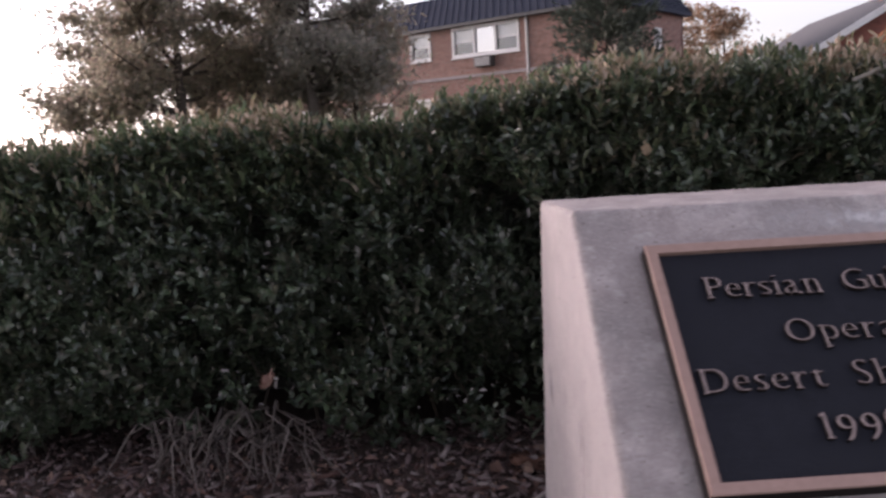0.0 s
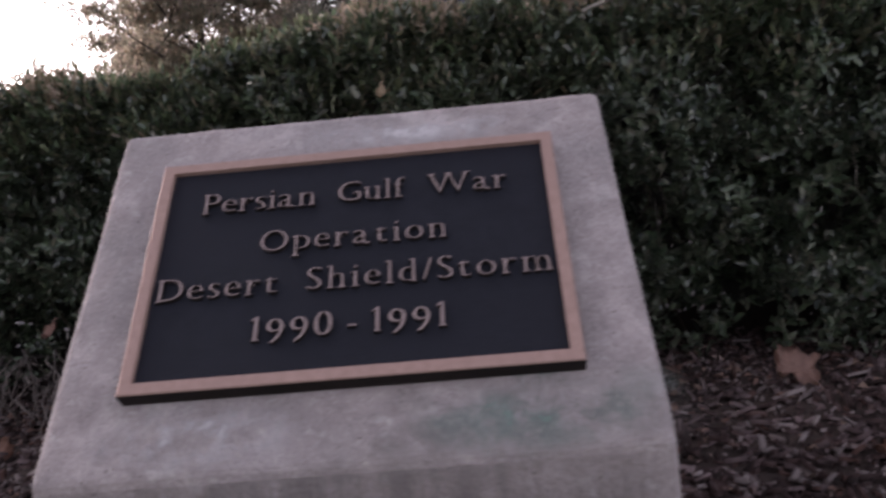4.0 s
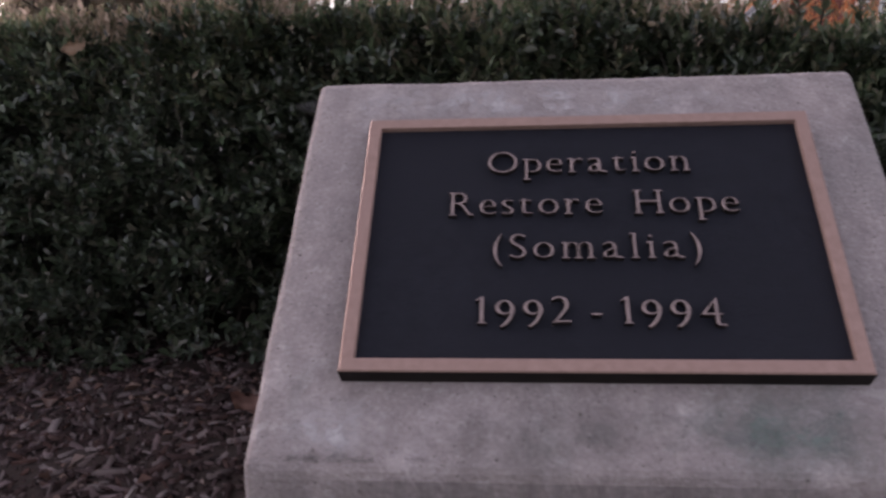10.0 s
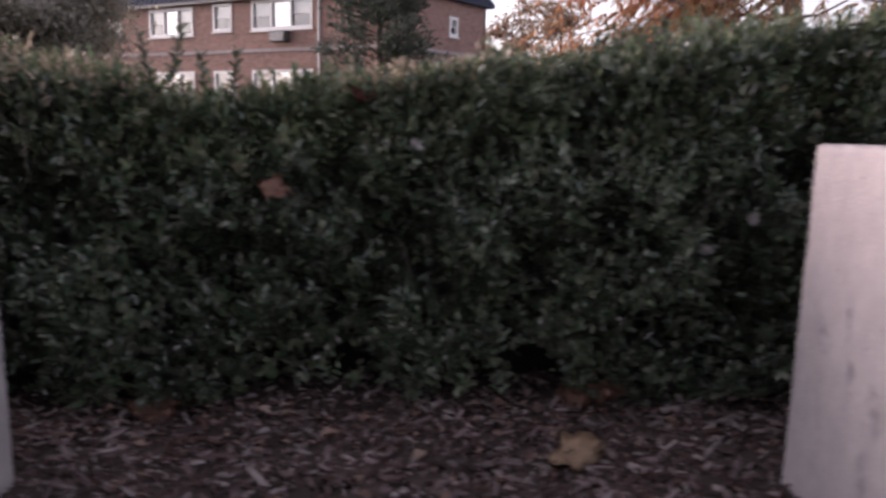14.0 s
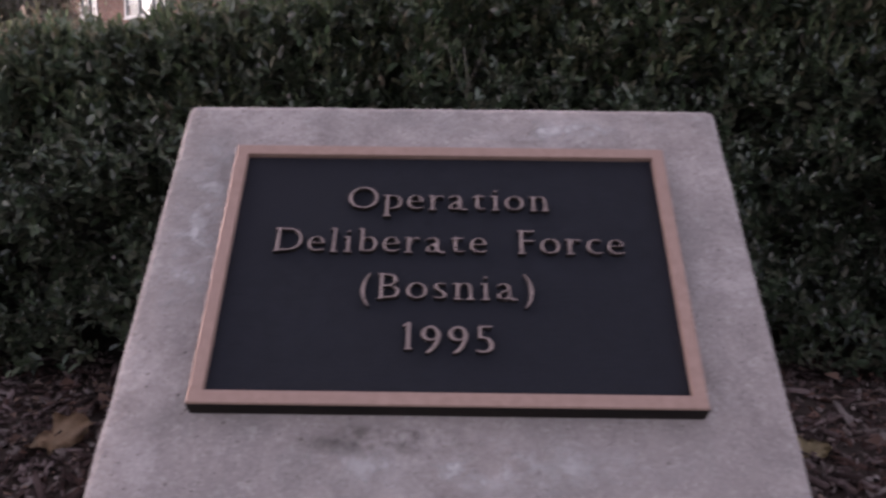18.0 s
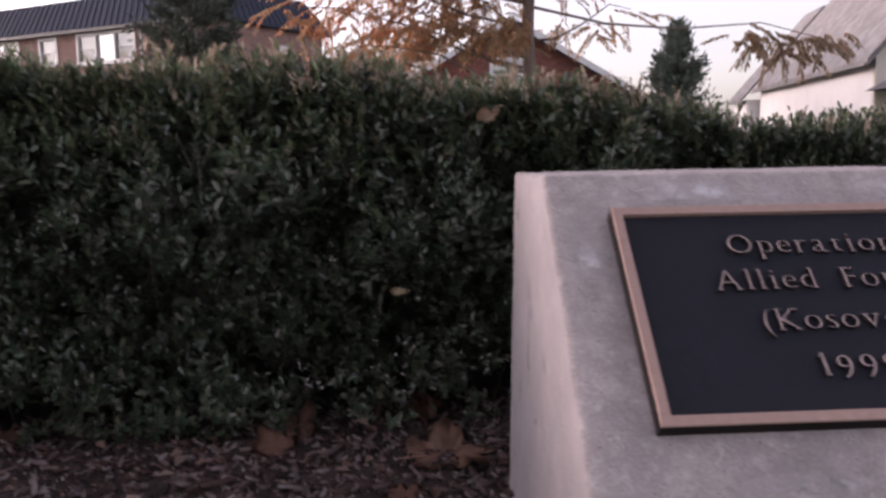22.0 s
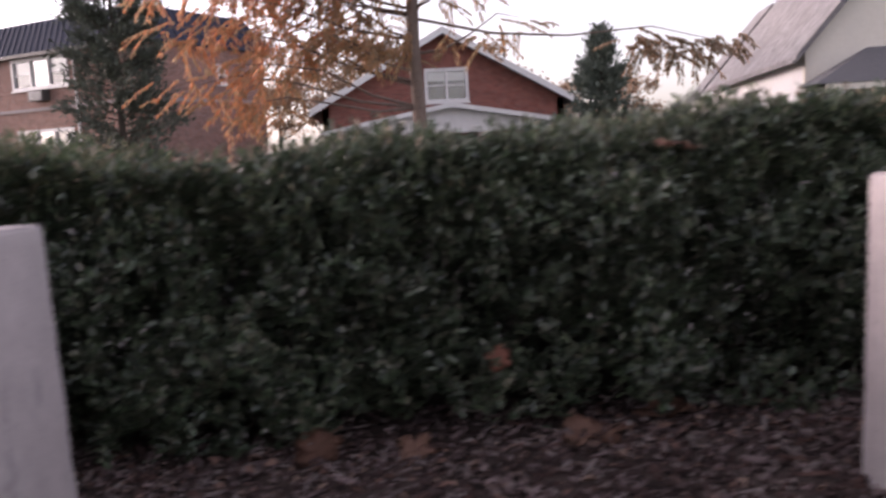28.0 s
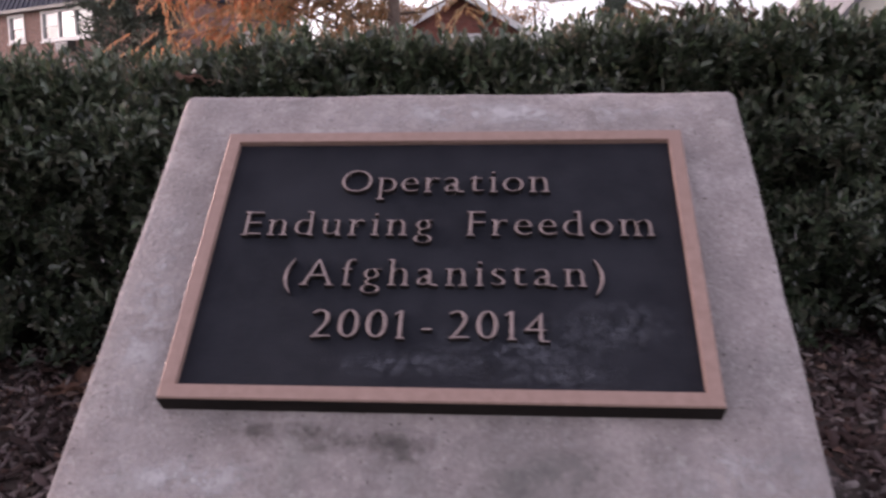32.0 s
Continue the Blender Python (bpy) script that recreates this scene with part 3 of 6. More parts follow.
def make_chips():
    """Shredded bark: flat splinters lying at all angles, one joined mesh."""
    rng = np.random.default_rng(11)
    n = 84000
    x = rng.uniform(GX0, GX1, n)
    y = 1.75 - 2.1 * rng.random(n) ** 0.85
    z = -0.14 + 0.022 * x + 0.032 + np.abs(rng.normal(0, 0.012, n))
    L = rng.gamma(2.2, 0.0140, n).clip(0.008, 0.13)
    Wd = (L * rng.uniform(0.10, 0.40, n)).clip(0.004, 0.019)
    T = rng.uniform(0.002, 0.005, n)
    yaw = rng.uniform(0, 2 * np.pi, n)
    tilt = rng.normal(0, 0.42, n)
    a = np.stack([np.cos(yaw) * np.cos(tilt), np.sin(yaw) * np.cos(tilt), np.sin(tilt)], -1)
    s = unit(np.cross(np.tile([0, 0, 1.0], (n, 1)), a) + rng.normal(0, 0.2, (n, 3)))
    u = unit(np.cross(a, s))
    c = np.stack([x, y, z], -1)
    L, Wd, T = L[:, None] / 2, Wd[:, None] / 2, T[:, None]
    j = lambda: 1 + rng.uniform(-0.45, 0.25, (n, 1))
    top = [c - a * L * j() - s * Wd * j() + u * T, c + a * L * j() - s * Wd * j() + u * T, c + a * L * j() + s * Wd * j() + u * T, c - a * L * j() + s * Wd * j() + u * T]
    bot = [p - u * T * 2.2 for p in top]
    v = np.stack(top + bot, 1).reshape(-1, 3)
    q = np.array([[0, 1, 2, 3], [0, 4, 5, 1], [1, 5, 6, 2], [2, 6, 7, 3], [3, 7, 4, 0]])
    f = (np.arange(n)[:, None, None] * 8 + q[None]).reshape(-1, 4)
    ob = new("mulch_chips", np_mesh("mulch_chips", v, f))
    ob.data.materials.append(M_CHIP)
    tagged(ob, "grey-brown shredded bark chips lying over the bed", "mulch", kind="stuff")


make_chips()

# ---------------------------------------------------------------- memorial stones
SLOPE = radians(44.6)
HALF_W = 0.495
STONES = [
    (0.000, -0.061, 0.600, 0.1166, [("Persian Gulf War", 0.120, -0.290, 0.287), ("Operation", 0.018, -0.169, 0.171), ("Desert Shield/Storm", -0.073, -0.347, 0.350), ("1990 - 1991", -0.167, -0.169, 0.164)]),
    (3.147, 0.041, 0.667, 0.0443, [("Operation", 0.122, -0.166, 0.172), ("Restore Hope", 0.034, -0.230, 0.239), ("(Somalia)", -0.053, -0.155, 0.170), ("1992 - 1994", -0.170, -0.180, 0.190)]),
    (6.252, 0.051, 0.708, -0.0029, [("Operation", 0.109, -0.172, 0.170), ("Deliberate Force", 0.020, -0.289, 0.288), ("(Bosnia)", -0.069, -0.139, 0.135), ("1995", -0.158, -0.070, 0.070)]),
    (9.299, 0.045, 0.762, -0.0389, [("Operation", 0.122, -0.159, 0.190), ("Allied Force", 0.034, -0.208, 0.230), ("(Kosovo)", -0.061, -0.137, 0.158), ("1999", -0.160, -0.060, 0.091)]),
    (12.363, -0.075, 0.770, -0.1151, [("Operation", 0.117, -0.172, 0.164), ("Enduring Freedom", 0.030, -0.319, 0.319), ("(Afghanistan)", -0.063, -0.237, 0.238), ("2001 - 2014", -0.153, -0.183, 0.157)]),
]
STONE_LABELS = [
    "grey cast concrete lectern stone with bronze Persian Gulf War plaque",
    "grey cast concrete lectern stone with bronze Somalia plaque",
    "grey cast concrete lectern stone with bronze Bosnia plaque",
    "grey cast concrete lectern stone with bronze Kosovo plaque",
    "grey cast concrete lectern stone with bronze Afghanistan plaque, scuffed",
]


# feet and head strokes of the engraved roman capitals: (stem, level, reach to the left, reach to the right)
SERIFS = {
    "P": "Lb Lc<", "R": "Lb Lc< Rb>", "D": "Lb< Lc<", "B": "Lb< Lc<", "E": "Lb< Lc<", "F": "Lb Lc<", "K": "Lb Lc Rb Rc", "H": "Lb Lc Rb Rc", "A": "Lb Rb", "W": "Lc Rc Cc",
    "r": "Lb Lx<", "n": "Lb Rb Lx<", "m": "Lb Cb Rb Lx<", "h": "Lb Rb Lc<", "i": "Cb Cx<", "l": "Cb Cc<", "d": "Rb> Rc<", "b": "Lc<", "u": "Lx< Rx< Rb>", "p": "Ld Lx<", "f": "Fb", "v": "Lx Rx", "a": "Rb>", "t": "",
    "1": "Rb", "4": "Rb",
}
CAP = 0.049
GLYPHS = {}
OLD_STYLE = {"9": (0.0085, 1.04), "5": (0.006, 1.02), "4": (0.003, 1.0)}      # figures that hang below the line: drop, stretch


def find_x_height():
    cu = bpy.data.curves.new("letter", "FONT")
    cu.body, cu.size, cu.offset, cu.bevel_depth, cu.extrude = "x", CAP / 0.69, -0.0025, 0.0010, 0.0042
    ob = new("letter_tmp", cu)
    bpy.context.view_layer.update()
    me = bpy.data.meshes.new_from_object(ob.evaluated_get(bpy.context.evaluated_depsgraph_get()))
    bpy.data.objects.remove(ob)
    return max(v.co.y for v in me.vertices)


X_HEIGHT = find_x_height()


def glyph(ch):
    """One raised letter with its serifs, left edge at 0: mesh, width, gap before the next."""
    if ch in GLYPHS:
        return GLYPHS[ch]
    cu = bpy.data.curves.new("letter", "FONT")
    cu.body = ch
    cu.size = CAP / 0.69
    cu.extrude = 0.0042
    cu.bevel_depth = 0.0010
    cu.bevel_resolution = 1
    cu.resolution_u = 5
    cu.offset = -0.0025
    ob = new("letter_tmp", cu)
    bpy.context.view_layer.update()
    me = bpy.data.meshes.new_from_object(ob.evaluated_get(bpy.context.evaluated_depsgraph_get()))
    bpy.data.objects.remove(ob)
    me.materials.clear()
    xs = [v.co.x for v in me.vertices]
    x0, x1 = min(xs), max(xs)
    top = max(v.co.y for v in me.vertices)
    low = min(v.co.y for v in me.vertices)
    bm = bmesh.new()
    bm.from_mesh(me)
    bm.normal_update()
    fat = 0.0013 if ch in "0123456789" else 0.0007
    for v in bm.verts:      # full stems, hair-thin crossbars
        v.co.x += v.normal.x * fat
        v.co.y -= v.normal.y * 0.0005
    x0, x1 = x0 - fat, x1 + fat
    drop, tall = OLD_STYLE.get(ch, (0.0, 1.0))
    stroke = 0.0056
    for code in SERIFS.get(ch, "").split():
        cx = {"L": x0 + stroke / 2, "R": x1 - stroke / 2, "C": (x0 + x1) / 2, "F": x0 + 0.42 * (x1 - x0)}[code[0]]
        yy = {"b": -0.0002, "c": top - 0.0022, "x": X_HEIGHT - 0.0022, "d": low}[code[1]]
        lft, rgt = 0.0068, 0.0068
        if code.endswith("<"):
            rgt = 0.003
        if code.endswith(">"):
            lft = 0.003
        foot = box(bm, cx - lft, cx + rgt, yy, yy + 0.0022, -0.0040, 0.0049)
        for v in foot:      # the strokes swell towards the stem
            if v.co.y > yy + 0.001 and code[1] in "bd":
                v.co.x = cx + (v.co.x - cx) * 0.72
    if ch == "1":      # the flag at its head
        flag = box(bm, x1 - 0.0125, x1 - 0.004, top - 0.0085, top - 0.0062, -0.0040, 0.0049)
        for v in flag:
            v.co.y += (v.co.x - x1 + 0.0125) * 0.62
    xs = [v.co.x for v in bm.verts]
    x0, x1 = min(xs), max(xs)
    for v in bm.verts:
        v.co.x -= x0
        v.co.y = v.co.y * tall - drop
    bm.to_mesh(me)
    bm.free()
    me.name = "letter"
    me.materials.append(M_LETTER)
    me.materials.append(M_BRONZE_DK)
    for f in me.polygons:      # dark patina on the flanks, which also paints in the shadow round each letter
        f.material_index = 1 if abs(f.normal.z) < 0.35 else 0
    GLYPHS[ch] = (me, x1 - x0)
    return GLYPHS[ch]


def write_line(plate, text, base, left, right):
    """Letters of one line, each its own raised piece, spread over the given width."""
    space = 0.032
    if "-" in text:
        space = 0.004
    solid = sum(glyph(c)[1] if c != " " else space for c in text)
    gap = (right - left - solid) / (len(text) - 1)
    x = left
    for c in text:
        if c == " ":
            x += space + gap
            continue
        me, w = glyph(c)
        ob = new("letter", me)
        ob.parent = plate
        ob.location = (x, base, -0.006)
        x += w + gap


def pit(parent, m, r, seed):
    """A small ragged void in the concrete: a barely dished patch with the hole's shade painted dark."""
    bm = bmesh.new()
    rr = random.Random(seed)
    ring = [bm.verts.new((r * (1 + rr.uniform(-.35, .35)) * math.cos(a), r * 1.5 * (1 + rr.uniform(-.3, .3)) * math.sin(a), 0.0012)) for a in (k * 0.5236 for k in range(12))]
    mid = bm.verts.new((0, 0, 0.0006))
    for k in range(12):
        bm.faces.new((ring[k], ring[(k + 1) % 12], mid))
    ob = part("surface_void", bm, M_PIT, parent, "small void in the concrete with its shade painted dark")
    ob.matrix_local = m


STONE_SHAPE = [(0.497, -0.005, -0.378), (0.499, -0.002, -0.386), (0.504, 0.003, -0.391), (0.500, -0.007, -0.399), (0.500, -0.002, -0.401)]     # half width at the top, offset, low edge of the slope


def film(parent, m, w, h, material, label):
    """A thin film lying on a face, a stain and on the front also painted shade: a 9 x 9 sheet, from -1 to 1 both ways
    in its own coordinates.
    """
    bm = bmesh.new()
    uvl = bm.loops.layers.uv.new("uv")
    f = bm.faces.new([bm.verts.new((sx * w / 2, sy * h / 2, 0)) for sx, sy in ((-1, -1), (1, -1), (1, 1), (-1, 1))])
    for lp, q in zip(f.loops, ((-1, -1), (1, -1), (1, 1), (-1, 1))):
        lp[uvl].uv = q
    part("stain", bm, material, parent, label).matrix_local = m


# stains: across the slope, along the slope, width, height, kind
STAINS = [
    [(0.30, -0.31, 0.55, 0.17, "g"), (-0.25, -0.32, 0.4, 0.12, "w"), (0.1, 0.315, 0.6, 0.09, "w"), (0.12, -0.345, 0.92, 0.15, "s")],
    [(0.28, -0.32, 0.5, 0.16, "g"), (0.22, -0.345, 0.12, 0.06, "w"), (-0.38, -0.33, 0.2, 0.1, "w"), (-0.1, 0.32, 0.9, 0.09, "w"), (-0.36, -0.372, 0.3, 0.02, "d"), (0.12, -0.345, 0.92, 0.15, "s")],
    [(0.05, -0.33, 0.7, 0.1, "w"), (-0.1, -0.29, 0.3, 0.06, "d"), (-0.43, 0.1, 0.12, 0.5, "w"), (0.2, 0.325, 0.5, 0.07, "w")],
    [(0.30, -0.33, 0.45, 0.15, "g"), (-0.44, 0.13, 0.08, 0.12, "w"), (-0.15, 0.32, 0.55, 0.08, "w"), (0.3, 0.315, 0.3, 0.08, "w"), (0.0, -0.36, 0.7, 0.06, "w"), (0.12, -0.345, 0.92, 0.15, "s")],
    [(-0.17, -0.290, 0.30, 0.05, "d"), (-0.22, -0.283, 0.2, 0.03, "d"), (-0.04, -0.30, 0.12, 0.06, "d"), (0.1, 0.325, 0.8, 0.08, "w"), (-0.44, -0.1, 0.1, 0.5, "w"), (-0.33, -0.35, 0.3, 0.08, "w"), (0.40, -0.33, 0.25, 0.1, "w"), (0.12, -0.345, 0.92, 0.15, "s")],
]
STAIN_KIND = {"g": (M_ST_GREEN, "faint green algae stain"), "w": (M_ST_WHITE, "pale lime bloom"), "d": (M_ST_DARK, "dark damp stain"), "s": (M_ST_GRIME, "grey-green grime towards the low edge")}


def make_stone(x, y, z, yaw, lines, label, worn, shape, stains):
    half, shift, low_v = shape
    st = thing("memorial_stone", pose(x, y, base_z(x) + 0.02, rz=math.degrees(yaw)), label, "memorial", "memorial stones in a row")
    z0 = z - (base_z(x) + 0.02)      # plaque centre above the foot
    c, s = math.cos(SLOPE), math.sin(SLOPE)

    def at(v, n):
        return (c * v - s * n, s * v + c * n + z0)

    top, low = at(0.379, -0.037), at(low_v, -0.037)
    profile = [(low[0], -0.06), (0.72, -0.06), (0.72, top[1] - 0.008), top, low]
    bm = prism(profile, -HALF_W, HALF_W)
    for v in bm.verts:      # the sides batter out a little towards the foot
        v.co.x *= (half + 0.020 * max(0.0, top[1] - v.co.z)) / HALF_W
        v.co.x += shift
    bmesh.ops.bevel(bm, geom=list(bm.edges), offset=0.013, segments=3, affect="EDGES", profile=0.5)
    flat = {f for f in bm.faces if f.calc_area() < 0.02}
    for f in bm.faces:
        f.smooth = f not in flat
    for k in range(1, 36):
        bmesh.ops.bisect_plane(bm, geom=list(bm.verts) + list(bm.edges) + list(bm.faces), plane_co=(-0.47 + k * 0.94 / 36, 0, 0), plane_no=(1, 0, 0))
    for k in range(1, 20):
        bmesh.ops.bisect_plane(bm, geom=list(bm.verts) + list(bm.edges) + list(bm.faces), plane_co=(0, 0, -0.05 + k * 0.05), plane_no=(0, 0, 1))
    bm.normal_update()
    off = Vector((x * 3.1, 7.7, 1.3))
    for v in bm.verts:
        v.co += v.normal * (0.0022 * noise.noise((v.co + off) * 9) + 0.0016 * noise.noise((v.co + off) * 31))
    # side faces take the paler copy with their light painted in
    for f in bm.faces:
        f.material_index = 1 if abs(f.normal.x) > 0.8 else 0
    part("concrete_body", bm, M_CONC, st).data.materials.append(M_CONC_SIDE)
    # streak film over the whole front, also darkening it as shade would
    film(st, Matrix.Translation((shift, low[0] - 0.004, low[1] / 2 - 0.01)) @ Matrix.Rotation(radians(90), 4, "X"), 1.0, low[1] - 0.012, M_ST_FRONT, "vertical streaks that also darken the front with painted shade")
    left = Matrix.Rotation(radians(-90), 4, "Y") @ Matrix.Rotation(radians(90), 4, "Z")
    for k, (sx, px, pz, pr) in enumerate({1: [(3.147, 0.47, 0.62, 0.011)], 2: [(6.252, -0.055, 0.53, 0.013), (6.252, 0.1, 0.2, 0.007)], 3: [(9.299, 0.62, 0.80, 0.009), (9.299, 0.3, 0.35, 0.006)], 4: [(12.36, 0.1, 0.5, 0.006)]}.get(round(x / 3.1), [])):
        pit(st, Matrix.Translation((shift - (half + 0.020 * max(0.0, top[1] - pz)) - 0.001, px, pz)) @ left, pr, k)
    for sx, sv, sw, sh, kind in stains:
        film(st, Matrix.Translation((0, 0, z0)) @ Matrix.Rotation(SLOPE, 4, "X") @ Matrix.Translation((sx, sv, -0.033)), sw, sh, *STAIN_KIND[kind])
    sr = random.Random(int(x * 10) + 3)
    for sgn in (-1, 1):
        for k in range(6):
            pz, py = sr.uniform(0.1, 0.75), sr.uniform(0.15, 0.62)
            turn = Matrix.Rotation(radians(90 * sgn), 4, "Z") @ Matrix.Rotation(radians(90), 4, "X")
            sw = sr.uniform(0.03, 0.10)
            film(st, Matrix.Translation((shift + sgn * (half + 0.020 * max(0.0, top[1] - pz) + 0.0045), py, min(pz, 0.35 + py * 0.6))) @ turn @ Matrix.Rotation(radians(1.15 * 1), 4, "X"), sw, sr.uniform(0.12, 0.3), M_ST_SIDE, "grey vertical smudge")
    # the plaque: dark field plate, raised bronze border, raised writing
    w, h, b = 0.718, 0.458, 0.0219
    turn = Matrix.Translation((0, 0, z0)) @ Matrix.Rotation(SLOPE, 4, "X")
    plate = part("plaque", boxes((-w / 2 - b, w / 2 + b, -h / 2 - b, h / 2 + b, -0.036, -0.011), bevel=0.002), M_FIELD_W if worn else M_FIELD, st, "dark cast bronze plaque with raised border and lettering")
    plate.matrix_local = turn
    fr = bmesh.new()
    o, i = (w / 2 + b, h / 2 + b), (w / 2, h / 2)
    rings = []
    for (rx, ry), zz in ((o, -0.0106), ((o[0], o[1]), -0.002), ((o[0] - 0.002, o[1] - 0.002), 0.0), ((i[0] + 0.001, i[1] + 0.001), 0.0), (i, -0.002), (i, -0.0106)):
        rings.append([fr.verts.new((sx * rx, sy * ry, zz)) for sx, sy in ((-1, -1), (1, -1), (1, 1), (-1, 1))])
    for ra, rb in zip(rings, rings[1:]):
        for k in range(4):
            fr.faces.new((ra[k], ra[(k + 1) % 4], rb[(k + 1) % 4], rb[k]))
    part("border", fr, M_BRONZE, plate, "polished copper-coloured border")
    sk = bmesh.new()
    ss = [[sk.verts.new((sx * (o[0] + 0.0006), sy * (o[1] + 0.0006), zz)) for sx, sy in ((-1, -1), (1, -1), (1, 1), (-1, 1))] for zz in (-0.0355, -0.003)]
    for k in range(4):
        sk.faces.new((ss[0][k], ss[0][(k + 1) % 4], ss[1][(k + 1) % 4], ss[1][k]))
    part("edge", sk, M_BRONZE_DK, plate, "dark tarnished edge")
    if worn:
        for sx, sv, sw, sh in ((0.12, -0.165, 0.34, 0.12), (0.25, -0.12, 0.2, 0.09), (-0.05, -0.19, 0.25, 0.05), (0.16, -0.205, 0.2, 0.04)):
            film(plate, Matrix.Translation((sx, sv, -0.0098)), sw, sh, M_ST_SCUFF, "grey scuff marks")
    for text, base, left, right in lines:
        write_line(plate, text, base, left, right)
    return st


for row, lab, shp, sts in zip(STONES, STONE_LABELS, STONE_SHAPE, STAINS):
    make_stone(*row, lab, row is STONES[-1], shp, sts)

# ---------------------------------------------------------------- hedge
HX = [-5, -2.4, -1.9, -1.1, -0.4, 0.4, 1.2, 1.8, 2.5, 3.3, 3.75, 4.05, 4.4, 4.8, 5.6, 6.2, 7.0, 7.8, 8.7, 9.4, 10.1, 11.5, 11.9, 12.5, 13.3, 14.0, 17]
HZ = [0.95, 1.0, 1.072, 1.105, 1.156, 1.178, 1.197, 1.198, 1.183, 1.158, 1.121, 1.073, 1.128, 1.179, 1.235, 1.35, 1.389, 1.349, 1.298, 1.247, 1.15, 1.159, 1.23, 1.242, 1.241, 1.257, 1.31]
HEDGE_Y0, HEDGE_DEPTH = 1.31, 1.15


def hedge_top(x):
    return np.interp(x, HX, HZ)


def lump(x, z, k=0.0):
    return 0.05 * np.sin(2.3 * x + 1.1 * z + k) + 0.035 * np.sin(5.1 * x - 3.3 * z + 1.7 + k) + 0.03 * np.sin(9.7 * x + 6.1 * z + 0.4) * np.cos(3.7 * z + x)


WAVES = [(random.Random(70 + k).gauss(0, 1), random.Random(170 + k).gauss(0, 1), random.Random(270 + k).gauss(0, 1), random.Random(370 + k).uniform(0, 6.28)) for k in range(14)]


def billow(P, size):
    """Smooth irregular noise about -1..1 at places P, with lumps of about the given size."""
    out = 0
    for a, b, c, ph in WAVES:
        out = out + np.sin((P[..., 0] * a + P[..., 1] * b + P[..., 2] * c) * 2.6 / size + ph)
    return out / 3.2


def hedge_point(x, q):
    """A point of the clipped outline for q in 0..1: up the face, round the shoulder, over the top, and down the back shoulder."""
    zt = hedge_top(x) - 0.035 * np.clip((x - 0.2) * 2, 0, 1) * np.clip((12.2 - x) * 2, 0, 1)
    z0 = -0.14 + 0.022 * x + 0.125 - 0.05 * np.exp(-((x - 1.7) / 1.2) ** 2) - 0.055 * np.clip((x - 3.2) / 0.8, 0, 1) + 0.06 * np.sin(2.9 * x + 0.6) + 0.04 * np.sin(7.7 * x)
    face = np.clip(q / 0.52, 0, 1)
    over = np.clip((q - 0.52) / 0.48, 0, 1)
    ang = np.clip(over / 0.3, 0, 1) * (np.pi / 2)
    r = 0.10
    zf = z0 + (zt - r - z0) * face
    belly = 0.05 * (1 - face) ** 2.5 + 0.04 * face
    y = HEDGE_Y0 + belly + r * (1 - np.cos(ang)) * (over > 0) + np.clip((over - 0.3) / 0.7, 0, 1) * HEDGE_DEPTH
    z = np.where(over > 0, zt - r + r * np.sin(ang), zf) - 0.05 * np.clip((over - 0.3) / 0.7, 0, 1) ** 2
    ny = np.where(over > 0, -np.cos(ang), -1.0)
    nz = np.where(over > 0, np.sin(ang), 0.12)
    lp = lump(x, z)
    return np.stack([x, y + ny * lp, z + nz * lp * 0.6], -1), unit(np.stack([0 * x, ny, nz], -1))


